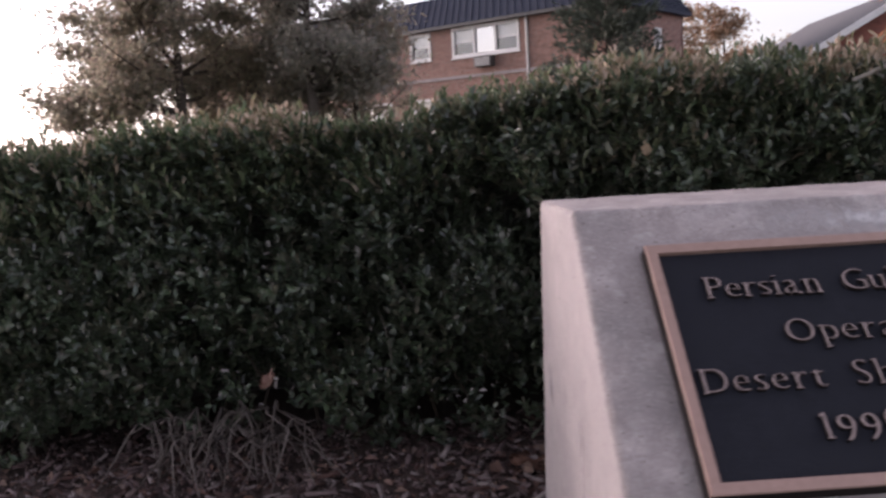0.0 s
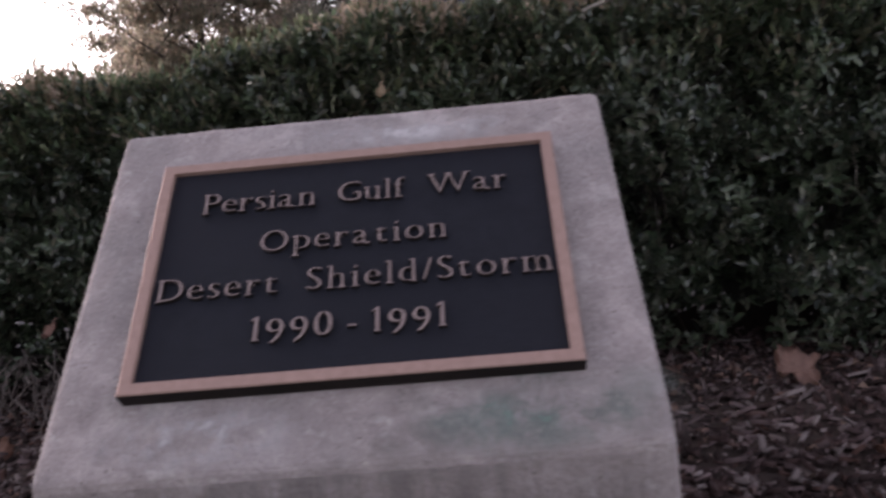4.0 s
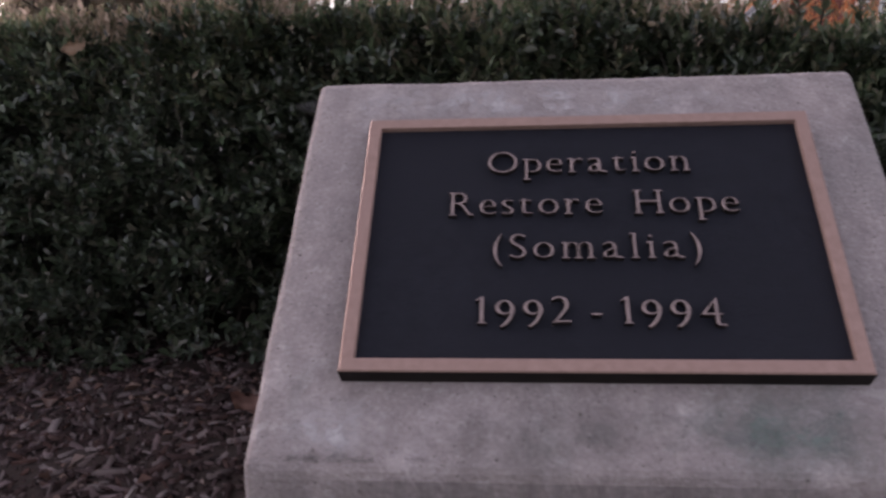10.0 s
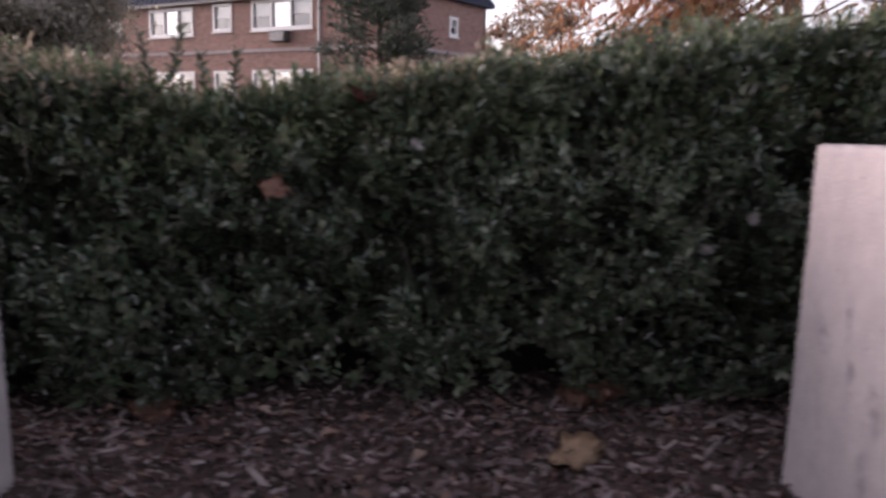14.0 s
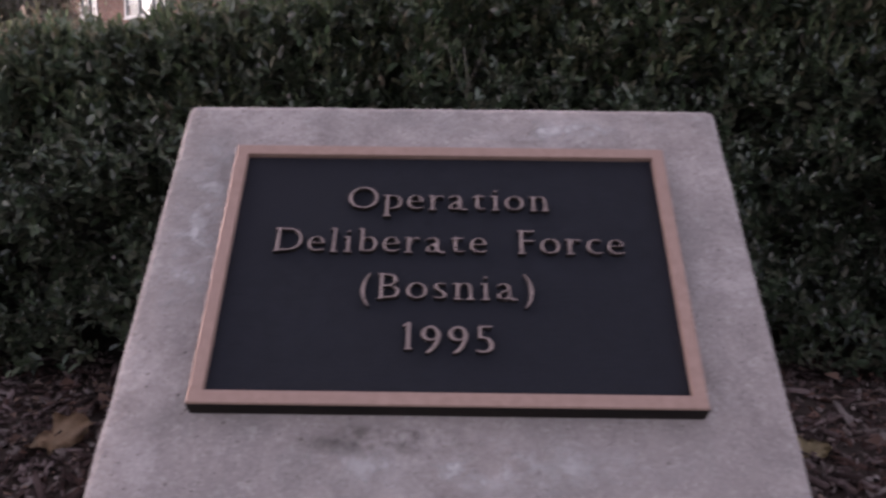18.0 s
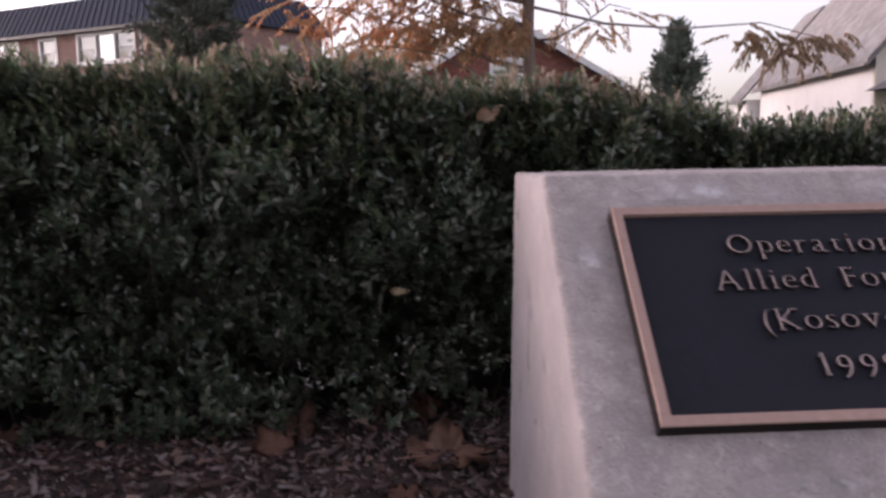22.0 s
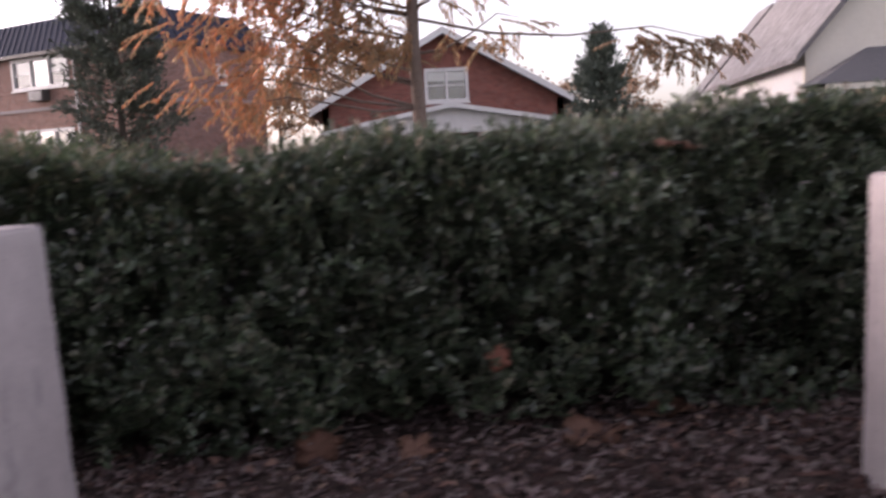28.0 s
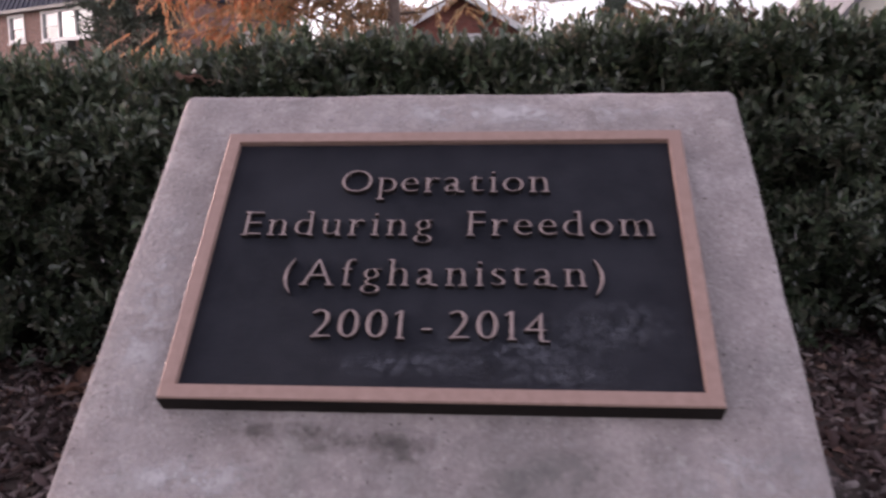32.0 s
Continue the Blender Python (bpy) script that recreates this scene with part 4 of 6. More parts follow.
def make_hedge():
    hedge = thing("hedge", pose(6, 1.9, base_z(6)), "long clipped dark green boxwood hedge behind the stones", "hedge")
    inv = hedge.matrix_world.inverted()
    rng = np.random.default_rng(21)

    def place(name, me, material, label, kind=""):
        ob = part(name, me, material, hedge, label)
        ob.matrix_parent_inverse = inv
        if kind:
            ob["kind"] = kind
        return ob

    # dark sheet inside, added to block light and paint the shade between leaves
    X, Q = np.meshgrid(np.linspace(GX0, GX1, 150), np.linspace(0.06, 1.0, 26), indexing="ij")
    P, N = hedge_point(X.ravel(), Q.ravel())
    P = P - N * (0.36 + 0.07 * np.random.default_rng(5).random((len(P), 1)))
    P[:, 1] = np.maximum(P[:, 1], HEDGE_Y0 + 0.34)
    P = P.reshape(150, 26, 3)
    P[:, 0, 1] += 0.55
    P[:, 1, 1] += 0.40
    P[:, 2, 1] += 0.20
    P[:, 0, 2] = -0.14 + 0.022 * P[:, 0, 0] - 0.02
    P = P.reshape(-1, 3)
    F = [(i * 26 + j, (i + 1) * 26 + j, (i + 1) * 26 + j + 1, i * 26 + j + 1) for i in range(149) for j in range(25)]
    place("inner_thicket", np_mesh("inner_thicket", P, F), M_CORE, "dark sheet that blocks light and stands for the inner shade", "stuff")
    # stems
    bms = []
    r2 = random.Random(4)
    for k in range(150):
        x = r2.uniform(GX0, GX1)
        y = HEDGE_Y0 + r2.uniform(0.2, 0.7)
        p = [(x, y, base_z(x) - 0.02), (x + r2.uniform(-.14, .14), y + r2.uniform(-.08, .05), base_z(x) + 0.25), (x + r2.uniform(-.34, .34), y + r2.uniform(-.12, .1), base_z(x) + 0.6)]
        bms.append(tube(p, [0.007, 0.005, 0.003], 5))
    for k in range(700):
        p, nn = hedge_point(np.array([r2.uniform(GX0, GX1)]), np.array([r2.uniform(0.05, 0.5)]))
        a = Vector(p[0] - nn[0] * r2.uniform(0.15, 0.27))
        b = a + Vector((r2.uniform(-.12, .12), r2.uniform(-.16, .0), r2.uniform(.04, .24)))
        bms.append(tube([a, a.lerp(b, 0.5) + Vector((r2.uniform(-.02, .02), 0, r2.uniform(-.02, .02))), b], [0.0035, 0.0025, 0.0012], 4))
    place("stem_tangle", join_bm(bms), M_TWIG, "thin grey-brown stems", "stuff")

    # shoots with pairs of small leaves
    def shoots(n, qlo, qhi, deep, upright, size, seed, sunk=0.0):
        g = np.random.default_rng(seed)
        x = g.uniform(GX0, GX1, n)
        q = g.uniform(qlo, qhi, n)
        P, N = hedge_point(x, q)
        hollow = billow(P * np.array([1.0, 1.0, 1.25]), 0.26) + 0.55 * billow(P + 5.0, 0.11)
        shut = np.clip((q - 0.36) * 6, 0, 0.9)
        keep0 = np.where(sunk > 0, True, (hollow < g.uniform(0.38, 1.0, n) + shut) & (g.random(n) < 0.5 + 3.2 * q))
        P = P - N * sunk
        P, N, hollow, n = P[keep0], N[keep0], (hollow[keep0] * (0.3 if sunk else 1.0)).clip(-1.6, 1.0), int(keep0.sum())
        P = P - N * (g.random(n)[:, None] ** 1.3 * deep + ((0.078 - 0.060 * np.clip((q[keep0] - 0.36) * 5, 0, 1)) * hollow)[:, None])
        d = unit(N * 0.9 + np.array([0, 0, upright]) + g.normal(0, 0.55, (n, 3)))
        ln = g.uniform(0.07, 0.17, n)
        k = 10
        tt = np.linspace(0.05, 1.0, k)
        base = P[:, None] + d[:, None] * (tt[None, :, None] - 0.55) * ln[:, None, None]
        side = unit(np.cross(d, g.normal(0, 1, (n, 3))))
        oth = np.cross(d, side)
        ang = np.arange(k) * 2.4 + g.uniform(0, 6.28, n)[:, None]
        sd = side[:, None] * np.cos(ang)[..., None] + oth[:, None] * np.sin(ang)[..., None]
        al = unit(sd * (0.55 if upright > 0.9 else 0.72) + d[:, None] * ((0.7 if upright > 0.9 else 0.5) + 0.9 * tt[None, :, None] ** 2) + g.normal(0, 0.15, (n, k, 3)))
        fc = unit(d[:, None] + np.array([0, 0, 0.4]) + g.normal(0, 0.2, (n, k, 3)))
        keep = g.random((n, k)) < 0.92
        L = size * g.uniform(0.65, 1.2, (n, k)) * (1.05 - 0.35 * tt[None]) * (1 + (0.12 if upright > 0.9 else 0.0) * np.clip((P[:, :1] - 11.8) / 0.8, 0, 1))
        return base[keep], al[keep], fc[keep], L[keep], L[keep] * g.uniform(0.38, 0.60, (n, k))[keep] * (0.72 if upright > 1.2 else 1.0)

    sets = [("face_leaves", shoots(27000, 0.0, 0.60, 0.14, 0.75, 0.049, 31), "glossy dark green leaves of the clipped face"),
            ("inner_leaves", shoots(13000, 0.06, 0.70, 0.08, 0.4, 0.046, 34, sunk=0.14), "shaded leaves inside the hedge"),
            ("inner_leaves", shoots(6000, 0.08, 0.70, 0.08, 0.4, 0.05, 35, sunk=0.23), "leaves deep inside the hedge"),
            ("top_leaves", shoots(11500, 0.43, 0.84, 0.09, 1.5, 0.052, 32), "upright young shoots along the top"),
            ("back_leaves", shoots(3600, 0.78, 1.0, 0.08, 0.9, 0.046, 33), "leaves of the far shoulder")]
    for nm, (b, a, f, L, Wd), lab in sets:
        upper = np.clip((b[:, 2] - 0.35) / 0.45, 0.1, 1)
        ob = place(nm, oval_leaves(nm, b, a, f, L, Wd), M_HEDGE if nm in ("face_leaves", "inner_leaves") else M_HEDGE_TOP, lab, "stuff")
        # brighter leaves at the far end, third stone and x 0.3: fresher growth, plus highlights and lit top put into
        # colour
        lit_share = np.clip((b[:, 0] - 10.0) / 1.2, 0, 1) * 0.42 * upper + 0.45 * np.exp(-((b[:, 0] - 5.2) / 0.7) ** 2) + 0.35 * np.exp(-((b[:, 0] - 0.3) / 0.8) ** 2)
        ob.data.materials.append(M_HEDGE_FRESH_LIT)
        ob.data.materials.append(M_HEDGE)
        pick = (rng.random(len(b)) < lit_share).astype(np.int32)
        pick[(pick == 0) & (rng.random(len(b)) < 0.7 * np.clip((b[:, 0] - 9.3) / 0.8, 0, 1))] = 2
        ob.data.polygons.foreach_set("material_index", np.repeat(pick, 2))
    # thin pale stems that show between the leaves of the face
    g = np.random.default_rng(41)
    bms = []
    for k in range(75):
        x = float(g.uniform(GX0, GX1))
        q0 = float(g.uniform(0.12, 0.36))
        pts = []
        for j in range(4):
            p, nn = hedge_point(np.array([x + 0.015 * math.sin(k + j * 0.7) + j * float(g.uniform(-0.012, 0.012))]), np.array([q0 + 0.03 * j]))
            pts.append(tuple(p[0] - nn[0] * float(g.uniform(0.0, 0.035))))
        bms.append(tube(pts, [0.0021, 0.0019, 0.0015, 0.0009], 5))
    for x, za, zb in ((8.365, 0.86, 1.12), (7.88, 0.83, 1.11), (6.30, 0.90, 1.12), (3.45, 0.75, 0.98)):
        y = HEDGE_Y0 - 0.02
        bms.append(tube([(x, y + 0.04, za), (x + 0.01, y, (za + zb) / 2), (x - 0.004, y + 0.015, zb)], [0.0021, 0.0019, 0.0012], 5))
        for sg in (-1, 1):
            bms.append(tube([(x, y + 0.01, zb - 0.14), (x + sg * 0.035, y - 0.005, zb - 0.06), (x + sg * 0.06, y, zb + 0.01)], [0.0015, 0.0012, 0.0008], 5))
    place("stem_growth", join_bm(bms), M_STEM, "thin pale upright stems", "stuff")
    # bare and browned tips sticking out of the top
    g = np.random.default_rng(40)
    n = 5600
    x = np.where(g.random(n) < 0.86, np.where(g.random(n) < 0.35, g.uniform(GX0, 2.6, n), g.uniform(GX0, 9.9, n)), g.uniform(GX0, GX1, n))
    P, N = hedge_point(x, np.where(g.random(n) < 0.5, g.uniform(0.53, 0.70, n), g.uniform(0.55, 0.98, n)))
    drift = billow(P, 0.5)
    keep = (drift > g.normal(0.1, 0.3, n)) & (g.random(n) < np.where(x < 2.6, 1.0, 0.62))
    P, N, x = P[keep], N[keep], x[keep]
    n = len(P)
    d = unit(N * 0.4 + np.array([0, 0, 1.2]) + g.normal(0, 0.3, (n, 3)))
    P = P + d * g.uniform(-0.04, 0.035, (n, 1))
    base = np.repeat(P, 4, 0) + np.repeat(d, 4, 0) * np.tile(np.array([0.0, 0.02, 0.035, 0.05]), n)[:, None]
    al = unit(np.repeat(d, 4, 0) + g.normal(0, 0.5, (n * 4, 3)))
    place("browned_growth", oval_leaves("browned_growth", base, al, g.normal(0, 1, (n * 4, 3)), g.uniform(0.02, 0.048, n * 4), g.uniform(0.008, 0.018, n * 4)), M_TIPS, "browned shoot tips", "stuff")

    # a few long shoots left standing above the clipped top
    for sx, sy, zt, lean in ((13.30, 1.44, 1.41, 0.08), (13.38, 1.43, 1.37, -0.06), (13.22, 1.42, 1.31, -0.09), (13.42, 1.46, 1.30, 0.05), (13.52, 1.45, 1.31, 0.02), (13.26, 1.47, 1.33, 0.02), (13.62, 1.5, 1.33, 0.04), (12.55, 1.45, 1.30, 0.02), (5.5, 1.42, 1.31, 0.03), (1.6, 1.45, 1.28, 0.03), (3.80, 1.44, 1.24, -0.03), (3.91, 1.45, 1.27, 0.03), (4.10, 1.44, 1.19, 0.02), (3.99, 1.45, 1.18, -0.02), (8.0, 1.5, 1.40, 0.02), (6.6, 1.5, 1.43, -0.02), (2.4, 1.46, 1.26, 0.02)):
        sz = zt - 0.22
        pts = [(sx - lean, sy, sz), (sx - lean * 0.3, sy - 0.01, sz + 0.12), (sx + lean * 0.5, sy, zt)]
        shoot = place("tall_shoot", tube(pts, [0.004, 0.003, 0.0015], 5), M_TWIG, "long upright shoot")
        k = 18
        t = np.linspace(0.1, 1.0, k)
        base = np.array([tuple(Vector(pts[0]).lerp(Vector(pts[2]), a)) for a in t])
        ang = np.arange(k) * 2.4
        al = unit(np.stack([np.cos(ang), np.sin(ang), 0.9 + 0.4 * t], -1))
        lv = part("shoot_leaves", oval_leaves("shoot_leaves", base, al, np.tile([0, 0, 1.0], (k, 1)) + g.normal(0, 0.2, (k, 3)), np.full(k, 0.05) * (1.15 - 0.4 * t), np.full(k, 0.026) * (1.15 - 0.4 * t)), M_SHOOT if sx > 13 else M_HEDGE, shoot, "")
        lv["kind"] = "stuff"

    # pale specks: low clusters stand in for light through gaps, singles for dead twig tips
    spots = [(1.9, 0.28), (2.3, 0.20), (2.62, 0.19), (0.65, 0.10), (1.11, 0.14), (4.07, 0.25), (3.94, 0.25), (5.38, 0.33), (3.48, 0.21), (4.41, 0.28), (6.76, 0.33), (6.81, 0.32), (6.89, 0.35), (7.0, 0.33), (8.43, 0.33), (8.15, 0.31),
             (8.81, 0.35), (8.21, 0.30), (8.63, 0.34), (8.84, 0.37), (8.68, 0.29), (8.42, 0.29), (9.92, 0.58), (10.35, 0.36), (-1.22, 0.16), (-1.0, 0.13), (-0.8, 0.12), (-1.7, 0.15), (10.15, 0.27), (10.3, 0.22), (11.85, 0.58), (11.6, 0.40), (12.9, 0.3), (7.4, 0.28), (0.9, 0.3), (0.3, 0.28)]
    bs, al = [], []
    for sx, sz in spots:
        k = int(g.integers(4, 13))
        bs.append(np.array([sx, 0, sz]) + g.normal(0, 1, (k, 3)) * np.array([0.10, 0.016, 0.035]) + np.array([0, HEDGE_Y0 - 0.01, 0]))
        al.append(g.normal(0, 1, (k, 3)))
    single = hedge_point(g.uniform(GX0, GX1, 620), g.uniform(0.06, 0.52, 620))
    bs.append(single[0] + single[1] * g.uniform(-0.07, 0.02, (620, 1)))
    al.append(g.normal(0, 1, (620, 3)))
    bs, al = np.concatenate(bs), unit(np.concatenate(al))
    k = len(bs)
    place("dried_growth", oval_leaves("dried_growth", bs, al, g.normal(0, 0.6, (k, 3)) + np.array([0, -1.0, 1.0]), g.gamma(3.0, 0.0065, k).clip(0.007, 0.05), g.uniform(0.004, 0.013, k)), M_PALE, "pale specks painted as light through low gaps, with dead twig tips", "stuff")
    for pts in ([(6.58, 1.24, 0.62), (6.63, 1.22, 0.72), (6.69, 1.24, 0.80)], [(6.62, 1.22, 0.70), (6.58, 1.22, 0.75), (6.56, 1.24, 0.80)]):
        place("bare_twig", tube(pts, [0.011, 0.009, 0.006], 6), M_TWIGPALE, "pale bare twig")

    pts = [(0.45, 1.27, 1.115), (0.76, 1.37, 1.225), (0.97, 1.52, 1.285), (1.22, 1.66, 1.30)]
    br = [tube(pts, [0.007, 0.006, 0.005, 0.003], 6)]
    for k in range(9):
        t = 0.1 + 0.09 * k
        i = min(int(t * 3), 2)
        p = Vector(pts[i]).lerp(Vector(pts[i + 1]), t * 3 - i)
        q = p + Vector((r2.uniform(-.02, .1), r2.uniform(-.07, .05), r2.uniform(-.01, .06)))
        br.append(tube([p, q], [0.0035, 0.0015], 4))
    dry = part("dry_branch", join_bm(br), M_TWIGPALE)
    tagged(dry, "long pale dead branch lying across the hedge top", "branch")
    n = 60
    t = g.uniform(0, 1, n)
    bp = np.array([tuple(Vector(pts[min(int(a * 3), 2)]).lerp(Vector(pts[min(int(a * 3), 2) + 1]), a * 3 - min(int(a * 3), 2))) for a in t]) + g.normal(0, 0.02, (n, 3))
    bits = part("withered_foliage", leaf_mesh("withered_foliage", bp, g.normal(0, 1, (n, 3)), g.normal(0, 1, (n, 3)), g.uniform(0.03, 0.07, n), g.uniform(0.01, 0.02, n)), M_PALE, dry)
    bits["kind"] = "stuff"


make_hedge()

# ---------------------------------------------------------------- fallen leaves


def leaf_blade(seed, length, lobes, curl):
    """A dry leaf: lobed or oval outline round a midrib, curled, with a short stalk."""
    r = random.Random(seed)
    bm = bmesh.new()
    k = 48
    hub = Vector((0, 0.34 * length, 0))
    rim = []
    for i in range(k):
        a = 2 * math.pi * i / k            # 0 at the tip
        side = abs(math.sin(a))
        oval = 0.66 / math.sqrt((math.cos(a)) ** 2 + (side / 0.60) ** 2) * (1.0 if math.cos(a) > 0 else 0.62)
        if lobes < 0.28:
            rad = oval * (1 + 0.03 * r.uniform(-1, 1)) + (0.10 if i == 0 else 0.0)
        else:
            five = abs(math.cos(2.5 * a)) ** 0.9 * (1.0 if math.cos(a) > -0.2 else 0.65)
            rad = 0.36 + 0.30 * five + 0.06 * r.uniform(-1, 1)
            rad = oval * (1 - min(1.0, lobes * 1.8)) + rad * min(1.0, lobes * 1.8)
        rim.append(hub + Vector((math.sin(a), math.cos(a), 0)) * rad * length)
    inner = [hub.lerp(p, 0.55) for p in rim]
    top = bm.verts.new(hub)
    vi = [bm.verts.new(p) for p in inner]
    vo = [bm.verts.new(p) for p in rim]
    for i in range(k):
        j = (i + 1) % k
        bm.faces.new((top, vi[j], vi[i]))
        bm.faces.new((vi[i], vi[j], vo[j], vo[i]))
    for v in bm.verts:
        q = v.co / length
        v.co.z += length * (curl * 0.9 * q.x * q.x - 0.05 * math.exp(-(q.x * 14) ** 2) * curl + curl * 0.35 * (q.y - 0.4) ** 2 + 0.45 * curl * noise.noise(Vector((q.x * 3.0, q.y * 3.0, seed * 1.7))) + 0.12 * noise.noise(Vector((q.x * 7.0, q.y * 7.0, seed * 2.3))))
    for f in bm.faces:
        f.smooth = True
    bmesh.ops.solidify(bm, geom=list(bm.faces), thickness=0.0012)
    st = tube([(0, 0.3 * length, 0), (0.01, -0.05 * length, 0.006), (0.03 * length, -0.30 * length, 0.002)], [0.0022, 0.0020, 0.0015], 5)
    return join_bm([bm, st])


def fallen(x, y, z, length, material, label, seed, rx=0, ry=0, rz=0, lobes=0.3, curl=0.6, rest=False):
    ob = part("fallen_leaf", leaf_blade(seed, length, lobes, curl), material)
    ob.matrix_world = Matrix.Translation((x, y, z + 0.25 * length * math.sin(radians(rx)))) @ Matrix.Rotation(radians(rx), 4, "X") @ Matrix.Rotation(radians(ry), 4, "Y") @ Matrix.Rotation(radians(rz), 4, "Z")
    if rest:
        zs = sorted((ob.matrix_world @ v.co).z for v in ob.data.vertices)
        ob.matrix_world = Matrix.Translation((0, 0, base_z(x) + 0.04 - zs[len(zs) // 12])) @ ob.matrix_world
    tagged(ob, label, "leaf", "fallen leaves")


FALLEN = [
    (2.31, 0.95, "g", 0.20, M_DEAD_P, 75, 0.12, 1.1, 12), (1.06, 1.09, "g", 0.16, M_DEAD_P, 25, 0.25, 1.0, 30), (1.22, 0.5, "g", 0.16, M_DEAD, 75, 0.2, 0.6),
    (5.11, 0.88, "g", 0.17, M_DEAD_T, -72, 0.0, 0.8, 32), (8.56, 1.03, "g", 0.27, M_DEAD, -75, 0.5, 0.7, 4), (7.16, 0.77, "g", 0.13, M_DEAD_Y, -60, 0.08, 0.3, 8),
    (7.63, 0.83, "g", 0.13, M_DEAD_Y, 95, 0.02, 0.9, 4), (8.51, 0.71, "g", 0.12, M_DEAD, 20, 0.4, 0.5),
    (10.71, 1.19, "g", 0.14, M_DEAD, -20, 0.3, 0.9), (11.40, 1.25, "g", 0.22, M_DEAD, 120, 0.3, 0.8), (11.70, 1.34, "g", 0.2, M_DEAD, 70, 0.3, 0.8),
    (10.65, 0.57, "g", 0.15, M_DEAD, 85, 0.2, 0.5), (10.37, 0.66, "g", 0.13, M_DEAD, 60, 0.3, 0.5),
    (11.03, 1.22, 0.45, 0.085, M_ORANGE, 150, 0.35, 0.5), (1.56, 1.32, 1.05, 0.08, M_DEAD_T, 100, 0.12, 0.9), (8.87, 1.34, 1.165, 0.085, M_DEAD_T, 120, 0.1, 0.8), (11.71, 1.28, 1.085, 0.12, M_DEAD_P, 72, 0.0, 1.1, 6),
    (4.72, 1.22, 0.88, 0.05, M_PALE, 30, 0.1, 0.4), (5.66, 1.22, 0.58, 0.06, M_PALE, 95, 0.02, 0.7), (5.79, 1.22, 0.70, 0.055, M_PALE, 150, 0.02, 0.7), (4.3, 1.22, 0.73, 0.09, M_DEAD, 70, 0.3, 0.7), (-0.21, 1.24, 0.94, 0.05, M_DEAD_Y, 170, 0.2, 0.5), (-1.52, 1.22, 0.21, 0.065, M_DEAD_P, 150, 0.2, 0.7), (8.54, 1.24, 0.58, 0.05, M_DEAD_Y, 80, 0.1, 0.4),
    (-0.6, 1.1, "g", 0.16, M_DEAD, 20, 0.3, 0.8), (-1.5, 0.85, "g", 0.15, M_DEAD, 140, 0.3, 0.8), (3.87, 1.22, "g", 0.18, M_DEAD, 15, 0.3, 0.8), (5.42, 1.37, "g", 0.22, M_DEAD, 92, 0.3, 1.2, 12), (4.58, 1.38, 1.045, 0.11, M_RED, 80, 0.35, 1.2, 25), (7.18, 1.40, "g", 0.18, M_DEAD, 40, 0.3, 0.9), (5.19, 0.57, "g", 0.09, M_DEAD_P, 95, 0.15, 0.6, 5), (8.19, 1.31, "g", 0.16, M_DEAD, 30, 0.35, 1.2, 30), (8.14, 1.22, "g", 0.13, M_DEAD, 120, 0.3, 1.2, 30), (10.46, 1.33, "g", 0.17, M_DEAD, 140, 0.3, 1.2, 30), (1.67, 0.45, "g", 0.09, M_DEAD_T, 20, 0.1, 0.5, 30), (8.6, 1.4, "g", 0.17, M_DEAD, 0, 0.3, 0.9),
]
for k, (x, y, z, ln, mt, rz, lb, cu, *slant) in enumerate(FALLEN):
    on_ground = z == "g"
    zz = base_z(x) + 0.055 if on_ground else z
    lab = {M_DEAD: "curled brown fallen leaf lying on the mulch", M_DEAD_Y: "flat yellowish tan fallen leaf lying on the mulch" if on_ground else "small tan dry leaf caught in the hedge", M_DEAD_T: "pointed straw-coloured leaf lying on the mulch" if on_ground else "pale straw-coloured leaf lying on the hedge top", M_DEAD_P: "pinkish dry leaf caught in the hedge", M_PALE: "pale bleached leaf caught in the hedge", M_RED: "dark red-brown dead leaf on the hedge top", M_ORANGE: "small orange-brown leaf caught in the hedge"}[mt]
    if mt is M_DEAD and not on_ground:
        lab = "curled orange-brown leaf caught in the hedge"
    if mt is M_DEAD_P and on_ground:
        lab = "pinkish dry leaf lying on the mulch"
    fallen(x, y, zz, ln, mt, lab, 50 + k, rx=slant[0] if slant else (3 + 4 * (k % 3)) if on_ground else 52, ry=6 - 5 * (k % 4), rz=rz, lobes=lb, curl=cu * (0.5 if mt is M_DEAD_Y else 0.62), rest=on_ground)

# dry grass clump at the foot of the hedge


